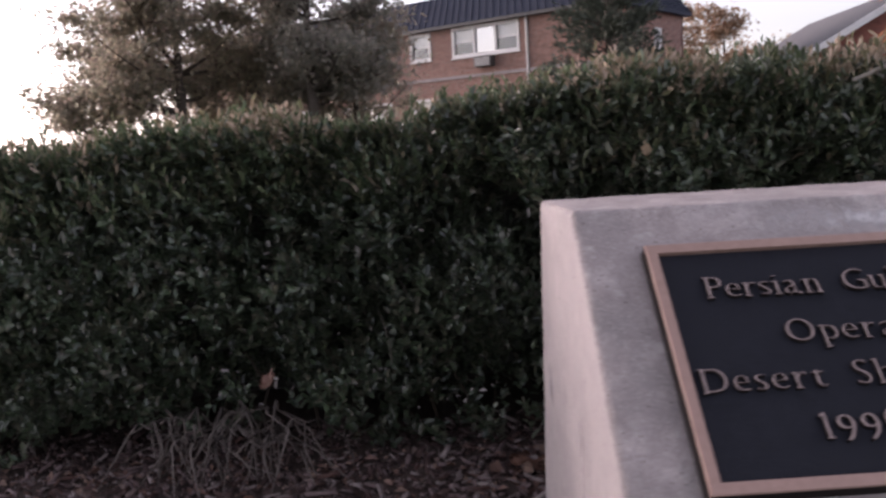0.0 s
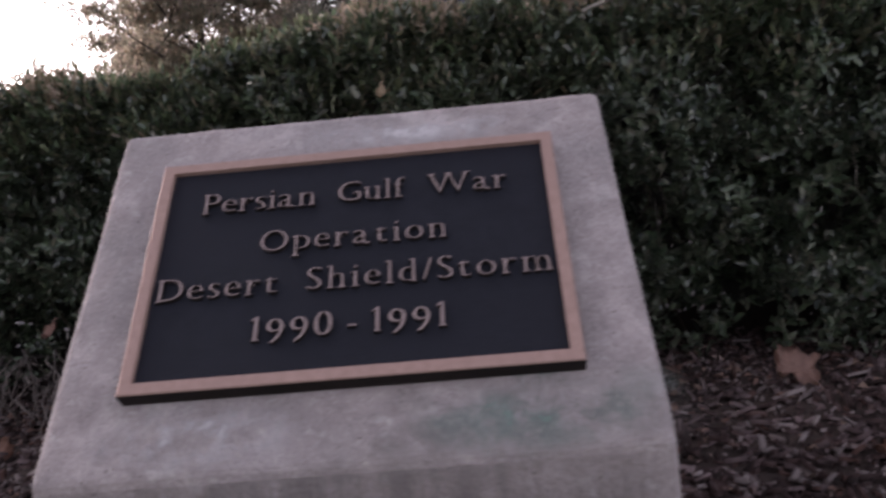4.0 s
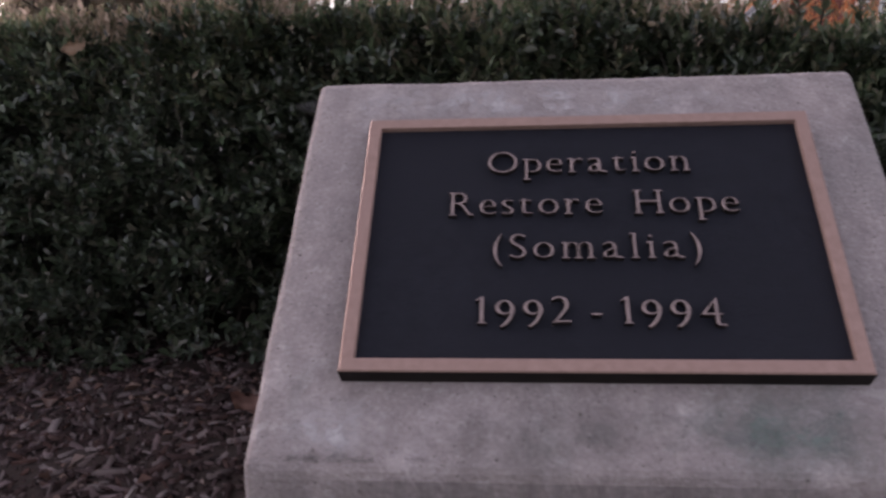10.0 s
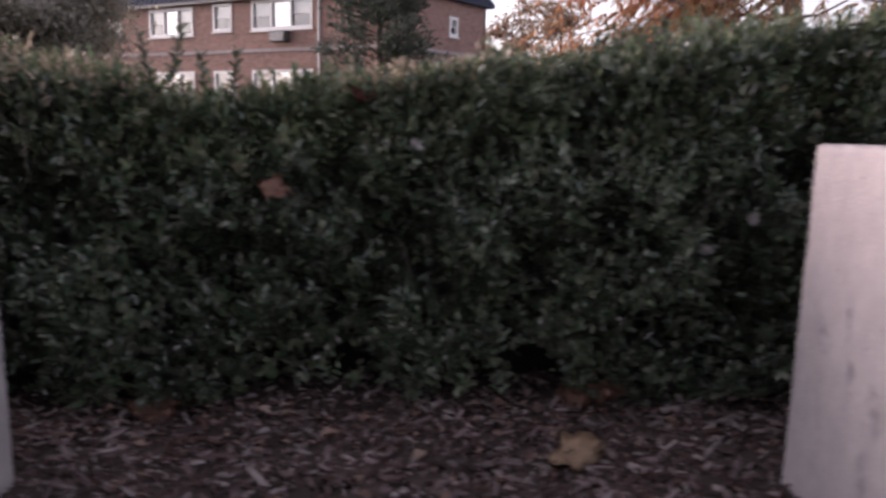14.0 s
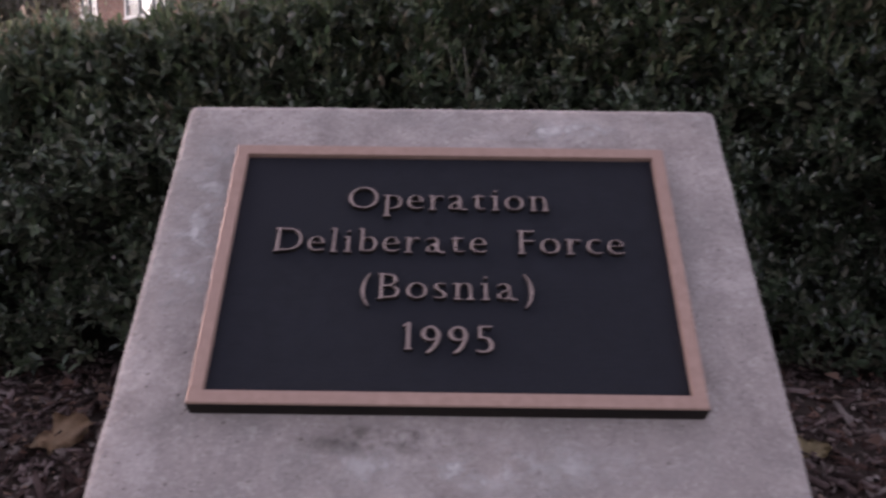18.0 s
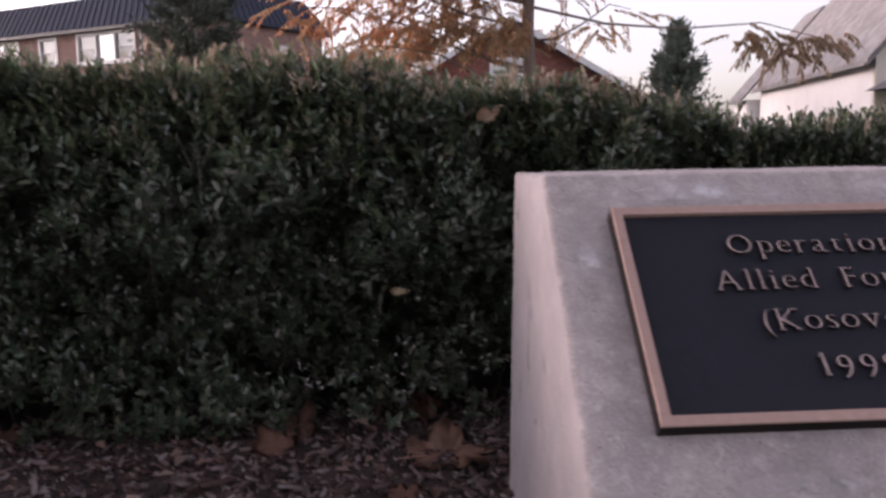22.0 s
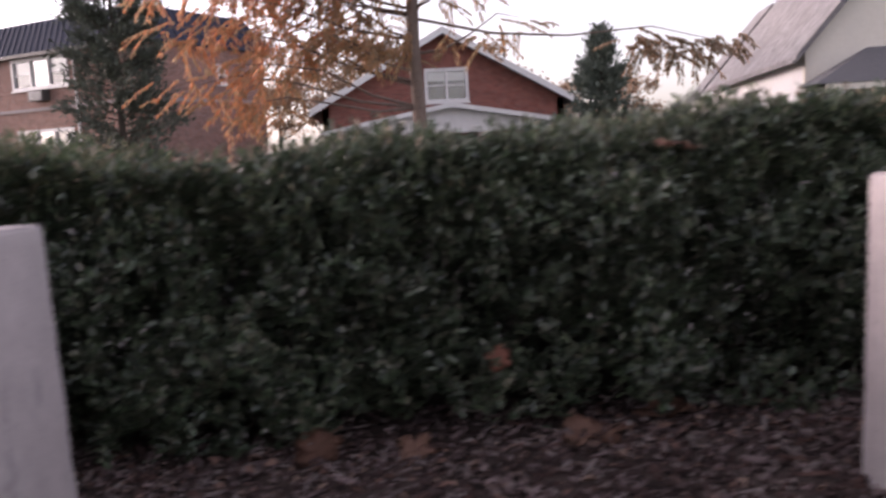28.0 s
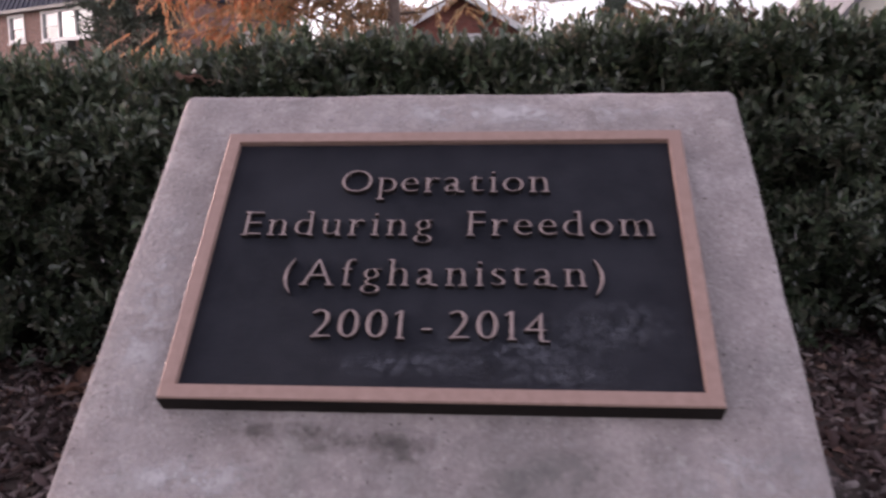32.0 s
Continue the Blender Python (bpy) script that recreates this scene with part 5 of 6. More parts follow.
def make_tuft(x, y, z, n, seed, label):
    """Withered blades hanging over from under the hedge in a fan."""
    g = np.random.default_rng(seed)
    tuft = thing("dry_grass_clump", pose(x, y, base_z(x) + 0.03), label, "grass")
    az = g.normal(-np.pi / 2, 1.05, n)
    reach = g.uniform(0.08, 0.36, n) * g.choice([0.5, 1.0, 1.2], n)
    root = np.stack([g.normal(0, 0.08, n), g.uniform(-0.04, 0.08, n), z * g.uniform(0.45, 1.08, n)], -1)
    out = np.stack([np.cos(az) * 1.1, np.sin(az) * 0.55, 0 * az], -1)
    drop = root[:, 2] * g.uniform(0.75, 1.0, n)
    pts = []
    for t in (0.0, 0.3, 0.65, 1.0):
        pts.append(root + out * (reach * t)[:, None] + np.array([0, 0, 1.0]) * (0.05 * np.sin(t * 3.1) - drop * t ** 1.7)[:, None] + g.normal(0, 0.022, (n, 3)) * (0.4 + t))
    v = []
    for t, p in zip((1, 1, 0.8, 0.35), pts):
        for sx, sy in ((-1, -0.5), (1, -0.5), (0, 1)):
            v.append(p + np.array([sx * 0.0052 * t, sy * 0.0045 * t, 0.0]))
    v = np.stack(v, 1).reshape(-1, 3)
    q = np.array([[3 * s + a, 3 * s + b, 3 * s + 3 + b, 3 * s + 3 + a] for s in range(3) for a, b in ((0, 1), (1, 2), (2, 0))])
    f = (np.arange(n)[:, None, None] * 12 + q[None]).reshape(-1, 4)
    ob = part("dry_growth", np_mesh("dry_growth", v, f), M_DRYGRASS, tuft, "")
    ob["kind"] = "stuff"


make_tuft(-1.56, 1.16, 0.25, 34, 8, "matted clump of withered grey-brown grass under the hedge")
make_tuft(-1.86, 1.18, 0.22, 24, 9, "smaller clump of withered grey-brown grass under the hedge")


def make_litter():
    """Scraps of old leaves among the bark, thickest at the foot of the hedge."""
    g = np.random.default_rng(77)
    n = 7500
    x = g.uniform(GX0, GX1, n)
    y = np.where(g.random(n) < 0.35, g.normal(1.18, 0.13, n), g.uniform(-0.3, 1.4, n)).clip(-0.3, 1.6)
    base = np.stack([x, y, -0.14 + 0.022 * x + g.uniform(0.035, 0.062, n)], -1)
    az = g.uniform(0, 6.283, n)
    al = np.stack([np.cos(az), np.sin(az), g.normal(0, 0.25, n)], -1)
    L = g.gamma(3, 0.0085, n).clip(0.010, 0.065)
    ob = new("leaf_litter", leaf_mesh("leaf_litter", base, al, np.array([0, 0, 1.0]) + g.normal(0, 0.35, (n, 3)), L, L * g.uniform(0.4, 0.8, n), fold=0.25, curl=0.2))
    ob.data.materials.append(M_LITTER)
    tagged(ob, "small brown and tan scraps of old leaves over the mulch", "leaf litter", kind="stuff")


make_litter()


# ---------------------------------------------------------------- houses


def tri_wall(points, thick=0.25):
    """A flat wall of any outline in x-z, front at y=0, with brick coordinates."""
    bm = bmesh.new()
    uvl = bm.loops.layers.uv.new("uv")
    a = [bm.verts.new((x, 0, z)) for x, z in points]
    b = [bm.verts.new((x, thick, z)) for x, z in points]
    k = len(points)
    fs = [bm.faces.new(a), bm.faces.new(list(reversed(b)))]
    for i in range(k):
        fs.append(bm.faces.new((a[i], b[i], b[(i + 1) % k], a[(i + 1) % k])))
    for f in fs:
        for lp in f.loops:
            lp[uvl].uv = (lp.vert.co.x + lp.vert.co.y, lp.vert.co.z)
    bmesh.ops.recalc_face_normals(bm, faces=bm.faces)
    return bm


def window_in(house, m, x0, x1, z0, z1, lights=1, blind=0.5, blind_mat=None, rail=True, picture=False, glass=None):
    """A framed window in an opening of a wall whose own frame is m: casing, sash bars, panes, sill, blind, and a dark
    panel painted as the unlit inside.
    """
    f = 0.07
    fr = bmesh.new()
    rings = []
    for ox, oy in ((f, 0.12), (f, -0.03), (-0.05, -0.03), (-0.05, 0.12)):
        rings.append([fr.verts.new(p) for p in ((x0 - ox, oy, z0 - ox), (x1 + ox, oy, z0 - ox), (x1 + ox, oy, z1 + ox), (x0 - ox, oy, z1 + ox))])
    for ra, rb in zip(rings, rings[1:] + rings[:1]):
        for k in range(4):
            fr.faces.new((ra[k], rb[k], rb[(k + 1) % 4], ra[(k + 1) % 4]))
    bmesh.ops.recalc_face_normals(fr, faces=fr.faces)
    wx = (x1 - x0) / lights
    win = part("window", fr, M_WHITE, house, "white framed window")
    win.matrix_local = m
    for k in range(1, lights):
        part("mullion", boxes((x0 + k * wx - 0.045, x0 + k * wx + 0.045, -0.026, 0.118, z0 + 0.051, z1 - 0.051)), M_WHITE, win)
    for k in range(lights):
        if rail and not (picture and k == 1):
            zm = (z0 + z1) / 2
            part("rail", boxes((x0 + k * wx + 0.046, x0 + (k + 1) * wx - 0.046, 0.02, 0.065, zm - 0.025, zm + 0.025)), M_WHITE, win)
    part("sill", boxes((x0 - 0.12, x1 + 0.12, -0.09, 0.0, z0 - 0.13, z0 - 0.072), bevel=0.008), M_WHITE, win)
    for k in range(lights):
        a, b = x0 + k * wx + 0.03, x0 + (k + 1) * wx - 0.03
        pane = part("pane", boxes((a, b, 0.07, 0.076, z0 + 0.03, z1 - 0.03)), glass or (M_GLASS if picture and k == 1 else M_GLASS_CLEAR), win)
        pane.visible_shadow = False
        full = picture and k == 1
        zb = z0 + 0.04 if full else z1 - (z1 - z0) * blind
        part("blind", boxes((a + 0.01, b - 0.01, 0.13, 0.14, zb, z1 - 0.03)), blind_mat or M_SHADE, win, "pale drawn blind")
    part("room", boxes((x0 - 0.1, x1 + 0.1, 0.34, 0.36, z0 - 0.1, z1 + 0.1)), M_DARKIN, win, "dark panel painted as the unlit interior")


def apartment():
    fx, fy = 0.829, -0.559
    L, D, ze, zt = 26.0, 6.7, 5.78, 7.12
    ox, oy = 3.07 - L * fx, 30.54 - L * fy
    gz = base_z(0) - 0.05
    hs = thing("apartment_house", pose(ox, oy, gz, rz=math.degrees(math.atan2(fy, fx))), "two-storey brown brick apartment house with dark metal mansard roof", "building")
    e, top = ze - gz, zt - gz
    fw = [(L - 7.4, L - 4.1, 4.47, 5.57, 3, True), (L - 9.78, L - 8.72, 4.52, 5.55, 1, False), (L - 14.1, L - 11.2, 4.42, 5.52, 3, True), (L - 17.6, L - 16.3, 4.5, 5.52, 2, False), (L - 22.0, L - 19.4, 4.45, 5.52, 3, True)]
    fw += [(a, b, 1.5, 2.72, n, p) for a, b, z0, z1, n, p in fw]
    holes = [(a, b, z0 - gz, z1 - gz) for a, b, z0, z1, n, p in fw]
    one = Matrix.Identity(4)
    part("wall", wall_mesh(L, e, holes), M_BRICK, hs, "brown brick front wall")
    for (a, b, z0, z1, n, p) in fw:
        window_in(hs, one, a, b, z0 - gz, z1 - gz, lights=n, blind=0.5, picture=p)
    sm = Matrix.Translation((L, 0.0, 0)) @ Matrix.Rotation(radians(90), 4, "Z")
    sw = [(3.85, 4.37, 4.32 - gz, 4.98 - gz)]
    ob = part("wall", wall_mesh(D, e, sw), M_BRICK, hs, "brown brick end wall")
    ob.matrix_local = sm
    window_in(hs, sm, *sw[0], blind=0.4)
    lm = Matrix.Translation((0, D, 0)) @ Matrix.Rotation(radians(-90), 4, "Z")
    part("wall", wall_mesh(D, e, []), M_BRICK, hs).matrix_local = lm
    bk = Matrix.Translation((L, D, 0)) @ Matrix.Rotation(radians(180), 4, "Z")
    part("wall", wall_mesh(L, e, []), M_BRICK, hs).matrix_local = bk
    # pale stone band between the storeys, downpipe, air conditioner
    part("string_course", boxes((-0.02, L + 0.03, -0.05, 0.0, 3.52 - gz, 3.66 - gz), (L, L + 0.05, 0.0, D, 3.52 - gz, 3.66 - gz), bevel=0.006), M_CONC, hs, "pale stone band")
    part("downpipe", boxes((L - 3.70, L - 3.60, -0.09, -0.005, 0.1, e - 0.05), bevel=0.015), M_SHADE, hs, "pale downpipe")
    ac = part("air_conditioner", boxes((L - 6.12, L - 5.27, -0.35, 0.05, 3.90 - gz, 4.33 - gz), bevel=0.02), M_METAL, hs, "dark box air conditioner under the window")
    for k in range(6):
        part("grille_slat", boxes((L - 6.06, L - 5.33, -0.364, -0.348, 3.95 - gz + k * 0.055, 3.975 - gz + k * 0.055)), M_SHADE, ac)
    # mansard: steep skirt with standing seams, flat cap
    o, s = 0.28, 0.55
    bm = bmesh.new()
    lo = [(-o, -o), (L + o, -o), (L + o, D + o), (-o, D + o)]
    hi = [(s, s), (L - s, s), (L - s, D - s), (s, D - s)]
    a0 = [bm.verts.new((x, y, e - 0.10)) for x, y in lo]
    a = [bm.verts.new((x, y, e + 0.02)) for x, y in lo]
    b = [bm.verts.new((x, y, top)) for x, y in hi]
    for i in range(4):
        j = (i + 1) % 4
        bm.faces.new((a0[i], a0[j], a[j], a[i]))
        bm.faces.new((a[i], a[j], b[j], b[i]))
    bm.faces.new(b)
    bm.faces.new(list(reversed(a0)))
    roof = part("roof", bm, M_SLATE, hs, "blue-black standing seam mansard roof")
    seam = boxes((-0.018, 0.018, 0, 1, 0, 0.035))
    me = bpy.data.meshes.new("seam")
    seam.to_mesh(me)
    seam.free()
    me.materials.append(M_SLATE)

    def seams(p0, p1, q0, q1, n):
        for k in range(n + 1):
            t = k / n
            p, q = Vector(p0).lerp(Vector(p1), t), Vector(q0).lerp(Vector(q1), t)
            d = q - p
            sob = new("seam", me)
            sob.parent = roof
            y = d.normalized()
            x = (Vector(p1) - Vector(p0)).normalized()
            z = x.cross(y).normalized()
            x = y.cross(z)
            mm = Matrix((x, y * d.length, z)).transposed().to_4x4()
            sob.matrix_local = Matrix.Translation(p) @ mm

    seams((*lo[0], e + 0.02), (*lo[1], e + 0.02), (*hi[0], top), (*hi[1], top), 74)
    seams((*lo[1], e + 0.02), (*lo[2], e + 0.02), (*hi[1], top), (*hi[2], top), 20)
    hip = tube([(*lo[1], e + 0.05), (*hi[1], top + 0.03)], [0.05, 0.05], 6)
    part("hip_cap", hip, M_SHADE, roof, "pale hip flashing")
    part("fascia", boxes((-o, L + o, -o - 0.02, -o - 0.002, e - 0.12, e + 0.0)), M_METAL, hs)


apartment()


def bungalow():
    y, gz = 30.7, base_z(13) - 0.1
    hs = thing("bungalow", pose(9.45, y, gz), "red brick bungalow with white-trimmed front gable and porch", "building")
    Wd, ap, ev, dep = 9.3, 5.50 - gz, 2.9 - gz, 11.0
    body = wall_mesh(Wd, ev, [])
    part("wall", body, M_BRICK_R, hs, "red brick front wall")
    gw = (4.0, 5.55, 3.0 - gz, 4.15 - gz)
    # gable brickwork round the window opening
    ax = Wd / 2

    def rake(x):
        return ev + (ap - ev) * (1 - abs(x - ax) / ax)

    for pts in ([(0, ev), (gw[0], ev), (gw[0], rake(gw[0]))], [(gw[1], ev), (Wd, ev), (gw[1], rake(gw[1]))],
                [(gw[0], gw[3]), (gw[1], gw[3]), (gw[1], rake(gw[1])), (ax, ap), (gw[0], rake(gw[0]))]):
        part("wall", tri_wall(pts), M_BRICK_R, hs)
    window_in(hs, Matrix.Identity(4), *gw, lights=2, blind=0.35)
    for sx, px in ((-90, 0.0), (90, Wd)):
        sm = Matrix.Translation((px, dep if sx < 0 else 0, 0)) @ Matrix.Rotation(radians(sx), 4, "Z")
        part("wall", wall_mesh(dep, ev, []), M_BRICK_R, hs).matrix_local = sm
    ov = 0.45
    sl = (ap - ev) / ax
    for sg in (-1, 1):
        pr = [(0, ap + 0.16), (0, ap + 0.04), (-(ax + ov), ap + 0.04 - sl * (ax + ov)), (-(ax + ov), ap + 0.16 - sl * (ax + ov))]
        bm = prism(pr, -0.6, dep + 0.3)
        for v in bm.verts:
            v.co = Vector((ax + (v.co.y if sg < 0 else -v.co.y), v.co.x, v.co.z))
        bmesh.ops.recalc_face_normals(bm, faces=bm.faces)
        part("roof", bm, M_SHINGLE_D, hs, "grey shingled roof slope")
        pb = [(0, ap + 0.20), (0, ap - 0.06), (-(ax + ov), ap - 0.06 - sl * (ax + ov)), (-(ax + ov), ap + 0.20 - sl * (ax + ov))]
        bb = prism(pb, -0.66, -0.603)
        for v in bb.verts:
            v.co = Vector((ax + (v.co.y if sg < 0 else -v.co.y), v.co.x, v.co.z))
        bmesh.ops.recalc_face_normals(bb, faces=bb.faces)
        part("bargeboard", bb, M_WHITE, hs, "white bargeboard")
    # porch: low white pediment under a shallow gable, brick piers, dark panel painted as the recess's shade
    mid, half, rise = 4.65, 4.45, 0.80
    zb = 1.72 - gz
    ped = prism([(-half, zb + 0.10), (-half + 0.3, zb), (half - 0.3, zb), (half, zb + 0.10), (0, zb + 0.10 + rise)], -2.10, -1.95)
    for v in ped.verts:
        v.co = Vector((mid + v.co.y, v.co.x, v.co.z))
    bmesh.ops.recalc_face_normals(ped, faces=ped.faces)
    part("porch_pediment", ped, M_WHITE, hs, "white boarded porch pediment")
    for sg in (-1, 1):
        for lo, hi, y0, y1, mt, nm in ((0.16, 0.26, -2.36, -0.01, M_SHINGLE, "porch_roof"), (0.10, 0.27, -2.42, -2.362, M_WHITE, "porch_fascia")):
            end = half + 0.25
            sl2 = rise / half
            bm = prism([(0, zb + lo + rise), (0, zb + hi + rise), (-end, zb + hi + rise - sl2 * end), (-end, zb + lo + rise - sl2 * end)], y0, y1)
            for v in bm.verts:
                v.co = Vector((mid + (v.co.y if sg < 0 else -v.co.y), v.co.x, v.co.z))
            bmesh.ops.recalc_face_normals(bm, faces=bm.faces)
            part(nm, bm, mt, hs, "white fascia board" if mt is M_WHITE else "grey porch roof slope")
    for px in (0.6, 3.2, 5.6, 8.2):
        part("porch_pier", boxes((px, px + 0.45, -2.12, -1.72, 0, zb - 0.003), bevel=0.01), M_BRICK_R, hs)
    part("porch_shade", boxes((0.5, 8.8, -0.06, -0.02, 0.2, zb - 0.1)), M_DARKIN, hs, "dark panel painted as the shade in the porch")


bungalow()


def cream_house():
    gz = base_z(20) - 0.3
    hs = thing("cream_house", pose(25.9, 25.8, gz, rz=math.degrees(math.atan2(-0.24, 0.97))), "cream sided house with steep grey shingle roof", "building")
    Wd, dep, ev = 10.0, 17.0, 3.9 - gz
    sl = 1.17
    ax = Wd / 2
    ap = ev + sl * ax
    gwx0, gwx1, gz0, gz1 = 2.9, 4.5, 4.12 - gz, 6.0 - gz
    part("wall", wall_mesh(Wd, ev, []), M_TAN, hs, "cream front wall")

    def rake(x):
        return ev + sl * (ax - abs(x - ax))

    for pts in ([(0, ev), (gwx0, ev), (gwx0, rake(gwx0))], [(gwx1, ev), (Wd, ev), (ax, ap), (gwx1, rake(gwx1))],
                [(gwx0, ev), (gwx1, ev), (gwx1, gz0), (gwx0, gz0)], [(gwx0, gz1), (gwx1, gz1), (gwx1, rake(gwx1)), (gwx0, rake(gwx0))]):
        part("wall", tri_wall(pts), M_TAN, hs)
    window_in(hs, Matrix.Identity(4), gwx0, gwx1, gz0, gz1, lights=2, blind=0.97, blind_mat=M_BEIGE, rail=False, glass=M_GLASS_CLEAR)
    for k in range(24):
        zz = ev + 0.02 + k * 0.2
        xl = max(0.02, (zz - ev) / sl + 0.05)
        if xl < gwx0 - 0.2 and zz < gz1 + 0.3:
            part("clapboard", boxes((xl, gwx0 - 0.1, -0.012, 0.0, zz, zz + 0.012)), M_TAN, hs)
    # white instead of cream: the sunlight on this side is put into its colour
    sm = Matrix.Translation((0, dep, 0)) @ Matrix.Rotation(radians(-90), 4, "Z")
    part("wall", wall_mesh(dep, ev, []), M_WHITE, hs, "side wall in white for the sun on it").matrix_local = sm
    sr = Matrix.Translation((Wd, 0, 0)) @ Matrix.Rotation(radians(90), 4, "Z")
    part("wall", wall_mesh(dep, ev, []), M_TAN, hs).matrix_local = sr
    ov = 0.4
    for sg in (-1, 1):
        pr = [(0, ap + 0.18), (0, ap + 0.03), (-(ax + ov), ap + 0.03 - sl * (ax + ov)), (-(ax + ov), ap + 0.18 - sl * (ax + ov))]
        bm = prism(pr, -0.35, dep + 0.3)
        for v in bm.verts:
            v.co = Vector((ax + (v.co.y if sg < 0 else -v.co.y), v.co.x, v.co.z))
        bmesh.ops.recalc_face_normals(bm, faces=bm.faces)
        part("roof", bm, M_SHINGLE, hs, "weathered grey shingle slope")
        pb = [(0, ap + 0.2), (0, ap - 0.05), (-(ax + ov), ap - 0.05 - sl * (ax + ov)), (-(ax + ov), ap + 0.2 - sl * (ax + ov))]
        bb = prism(pb, -0.40, -0.353)
        for v in bb.verts:
            v.co = Vector((ax + (v.co.y if sg < 0 else -v.co.y), v.co.x, v.co.z))
        bmesh.ops.recalc_face_normals(bb, faces=bb.faces)
        part("bargeboard", bb, M_SHINGLE, hs, "grey bargeboard")
    part("gutter", boxes((-ov - 0.1, -ov + 0.02, -0.35, dep + 0.3, ev - 0.52, ev - 0.42), bevel=0.02), M_SHINGLE, hs, "grey gutter")
    # rear wing with its own lower eave
    wing = prism([(-1.0, ev - 0.85), (3.2, ev - 0.85 + sl * 4.2), (3.2, ev - 1.02 + sl * 4.2), (-1.0, ev - 1.02)], dep + 0.31, dep + 4)
    for v in wing.verts:
        v.co = Vector((v.co.y, v.co.x, v.co.z))
    bmesh.ops.recalc_face_normals(wing, faces=wing.faces)
    part("roof", wing, M_SHINGLE, hs, "rear roof slope")
    # wing wall in the same sunlit white
    part("wall", boxes((-0.65, 3.0, dep + 0.32, dep + 3.8, 0, ev - 0.85)), M_WHITE, hs)
    # porch
    pz = 2.55 - gz
    bm = bmesh.new()
    lo = [bm.verts.new(p) for p in ((-0.3, -2.2, pz), (8.5, -2.2, pz), (8.5, -0.01, pz), (-0.3, -0.01, pz))]
    hi = [bm.verts.new(p) for p in ((1.9, -0.35, pz + 1.2), (7.0, -0.35, pz + 1.2), (7.0, -0.012, pz + 1.2), (1.9, -0.012, pz + 1.2))]
    for i in range(4):
        bm.faces.new((lo[i], lo[(i + 1) % 4], hi[(i + 1) % 4], hi[i]))
    bm.faces.new(hi)
    bm.faces.new(list(reversed(lo)))
    part("porch_roof", bm, M_SHINGLE_D, hs, "dark grey hipped porch roof")
    part("porch_beam", boxes((0.05, 8.45, -2.15, -2.0, pz - 0.22, pz - 0.004), bevel=0.01), M_TAN, hs, "cream porch beam")
    for px in (0.1, 2.9, 5.6, 8.2):
        post = part("porch_post", boxes((px, px + 0.16, -2.14, -1.98, 0.3, pz - 0.22), bevel=0.01), M_WHITE, hs, "white porch post")
        for sg in (-1, 1):
            br = tube([(px + 0.08, -2.06, pz - 0.85), (px + 0.08 + sg * 0.12, -2.06, pz - 0.5), (px + 0.08 + sg * 0.45, -2.06, pz - 0.26)], [0.03, 0.03, 0.03], 6)
            part("bracket", br, M_WHITE, post)
    part("porch_wall", boxes((0.4, 8.2, -0.08, -0.04, 0.1, pz - 0.3)), M_PORCH, hs, "dusky red-brown porch wall")


cream_house()

# ---------------------------------------------------------------- trees


def limbs(r, base, height, spread, trunk_r, n_limbs, lean=(0, 0)):
    """A tapered trunk and forked limbs; returns meshes and the tips."""
    bx, by, bz = base
    pts, rad = [], []
    for k in range(7):
        t = k / 6
        pts.append((bx + lean[0] * t + r.uniform(-.06, .06) * height * 0.1 * (k > 0), by + lean[1] * t + r.uniform(-.06, .06) * height * 0.1 * (k > 0), bz + height * t))
        rad.append(trunk_r * (1 - 0.85 * t) + 0.01)
    trunk = tube(pts, rad, 9)
    arms, tips = [], []
    for k in range(n_limbs):
        t = r.uniform(0.3, 0.95)
        i = min(int(t * 6), 5)
        p = Vector(pts[i]).lerp(Vector(pts[i + 1]), t * 6 - i)
        az = r.uniform(0, 2 * math.pi)
        ln = spread * (1.15 - 0.6 * t) * r.uniform(0.6, 1.1)
        e = p + Vector((math.cos(az) * ln, math.sin(az) * ln, ln * r.uniform(0.25, 0.8)))
        m = p.lerp(e, 0.5) + Vector((0, 0, -0.08 * ln))
        r0 = trunk_r * (1 - 0.8 * t) * 0.5
        arms.append(tube([p, m, e], [r0, r0 * 0.6, r0 * 0.25], 6))
        tips += [m, e]
        for j in range(3):
            q = m.lerp(e, r.uniform(0, 0.9))
            d = Vector((r.uniform(-1, 1), r.uniform(-1, 1), r.uniform(-0.1, 0.9))).normalized() * ln * r.uniform(0.3, 0.55)
            arms.append(tube([q, q + d * 0.5 + Vector((0, 0, 0.03)), q + d], [r0 * 0.4, r0 * 0.28, r0 * 0.12], 5))
            tips += [q + d * 0.6, q + d]
    return trunk, arms, tips


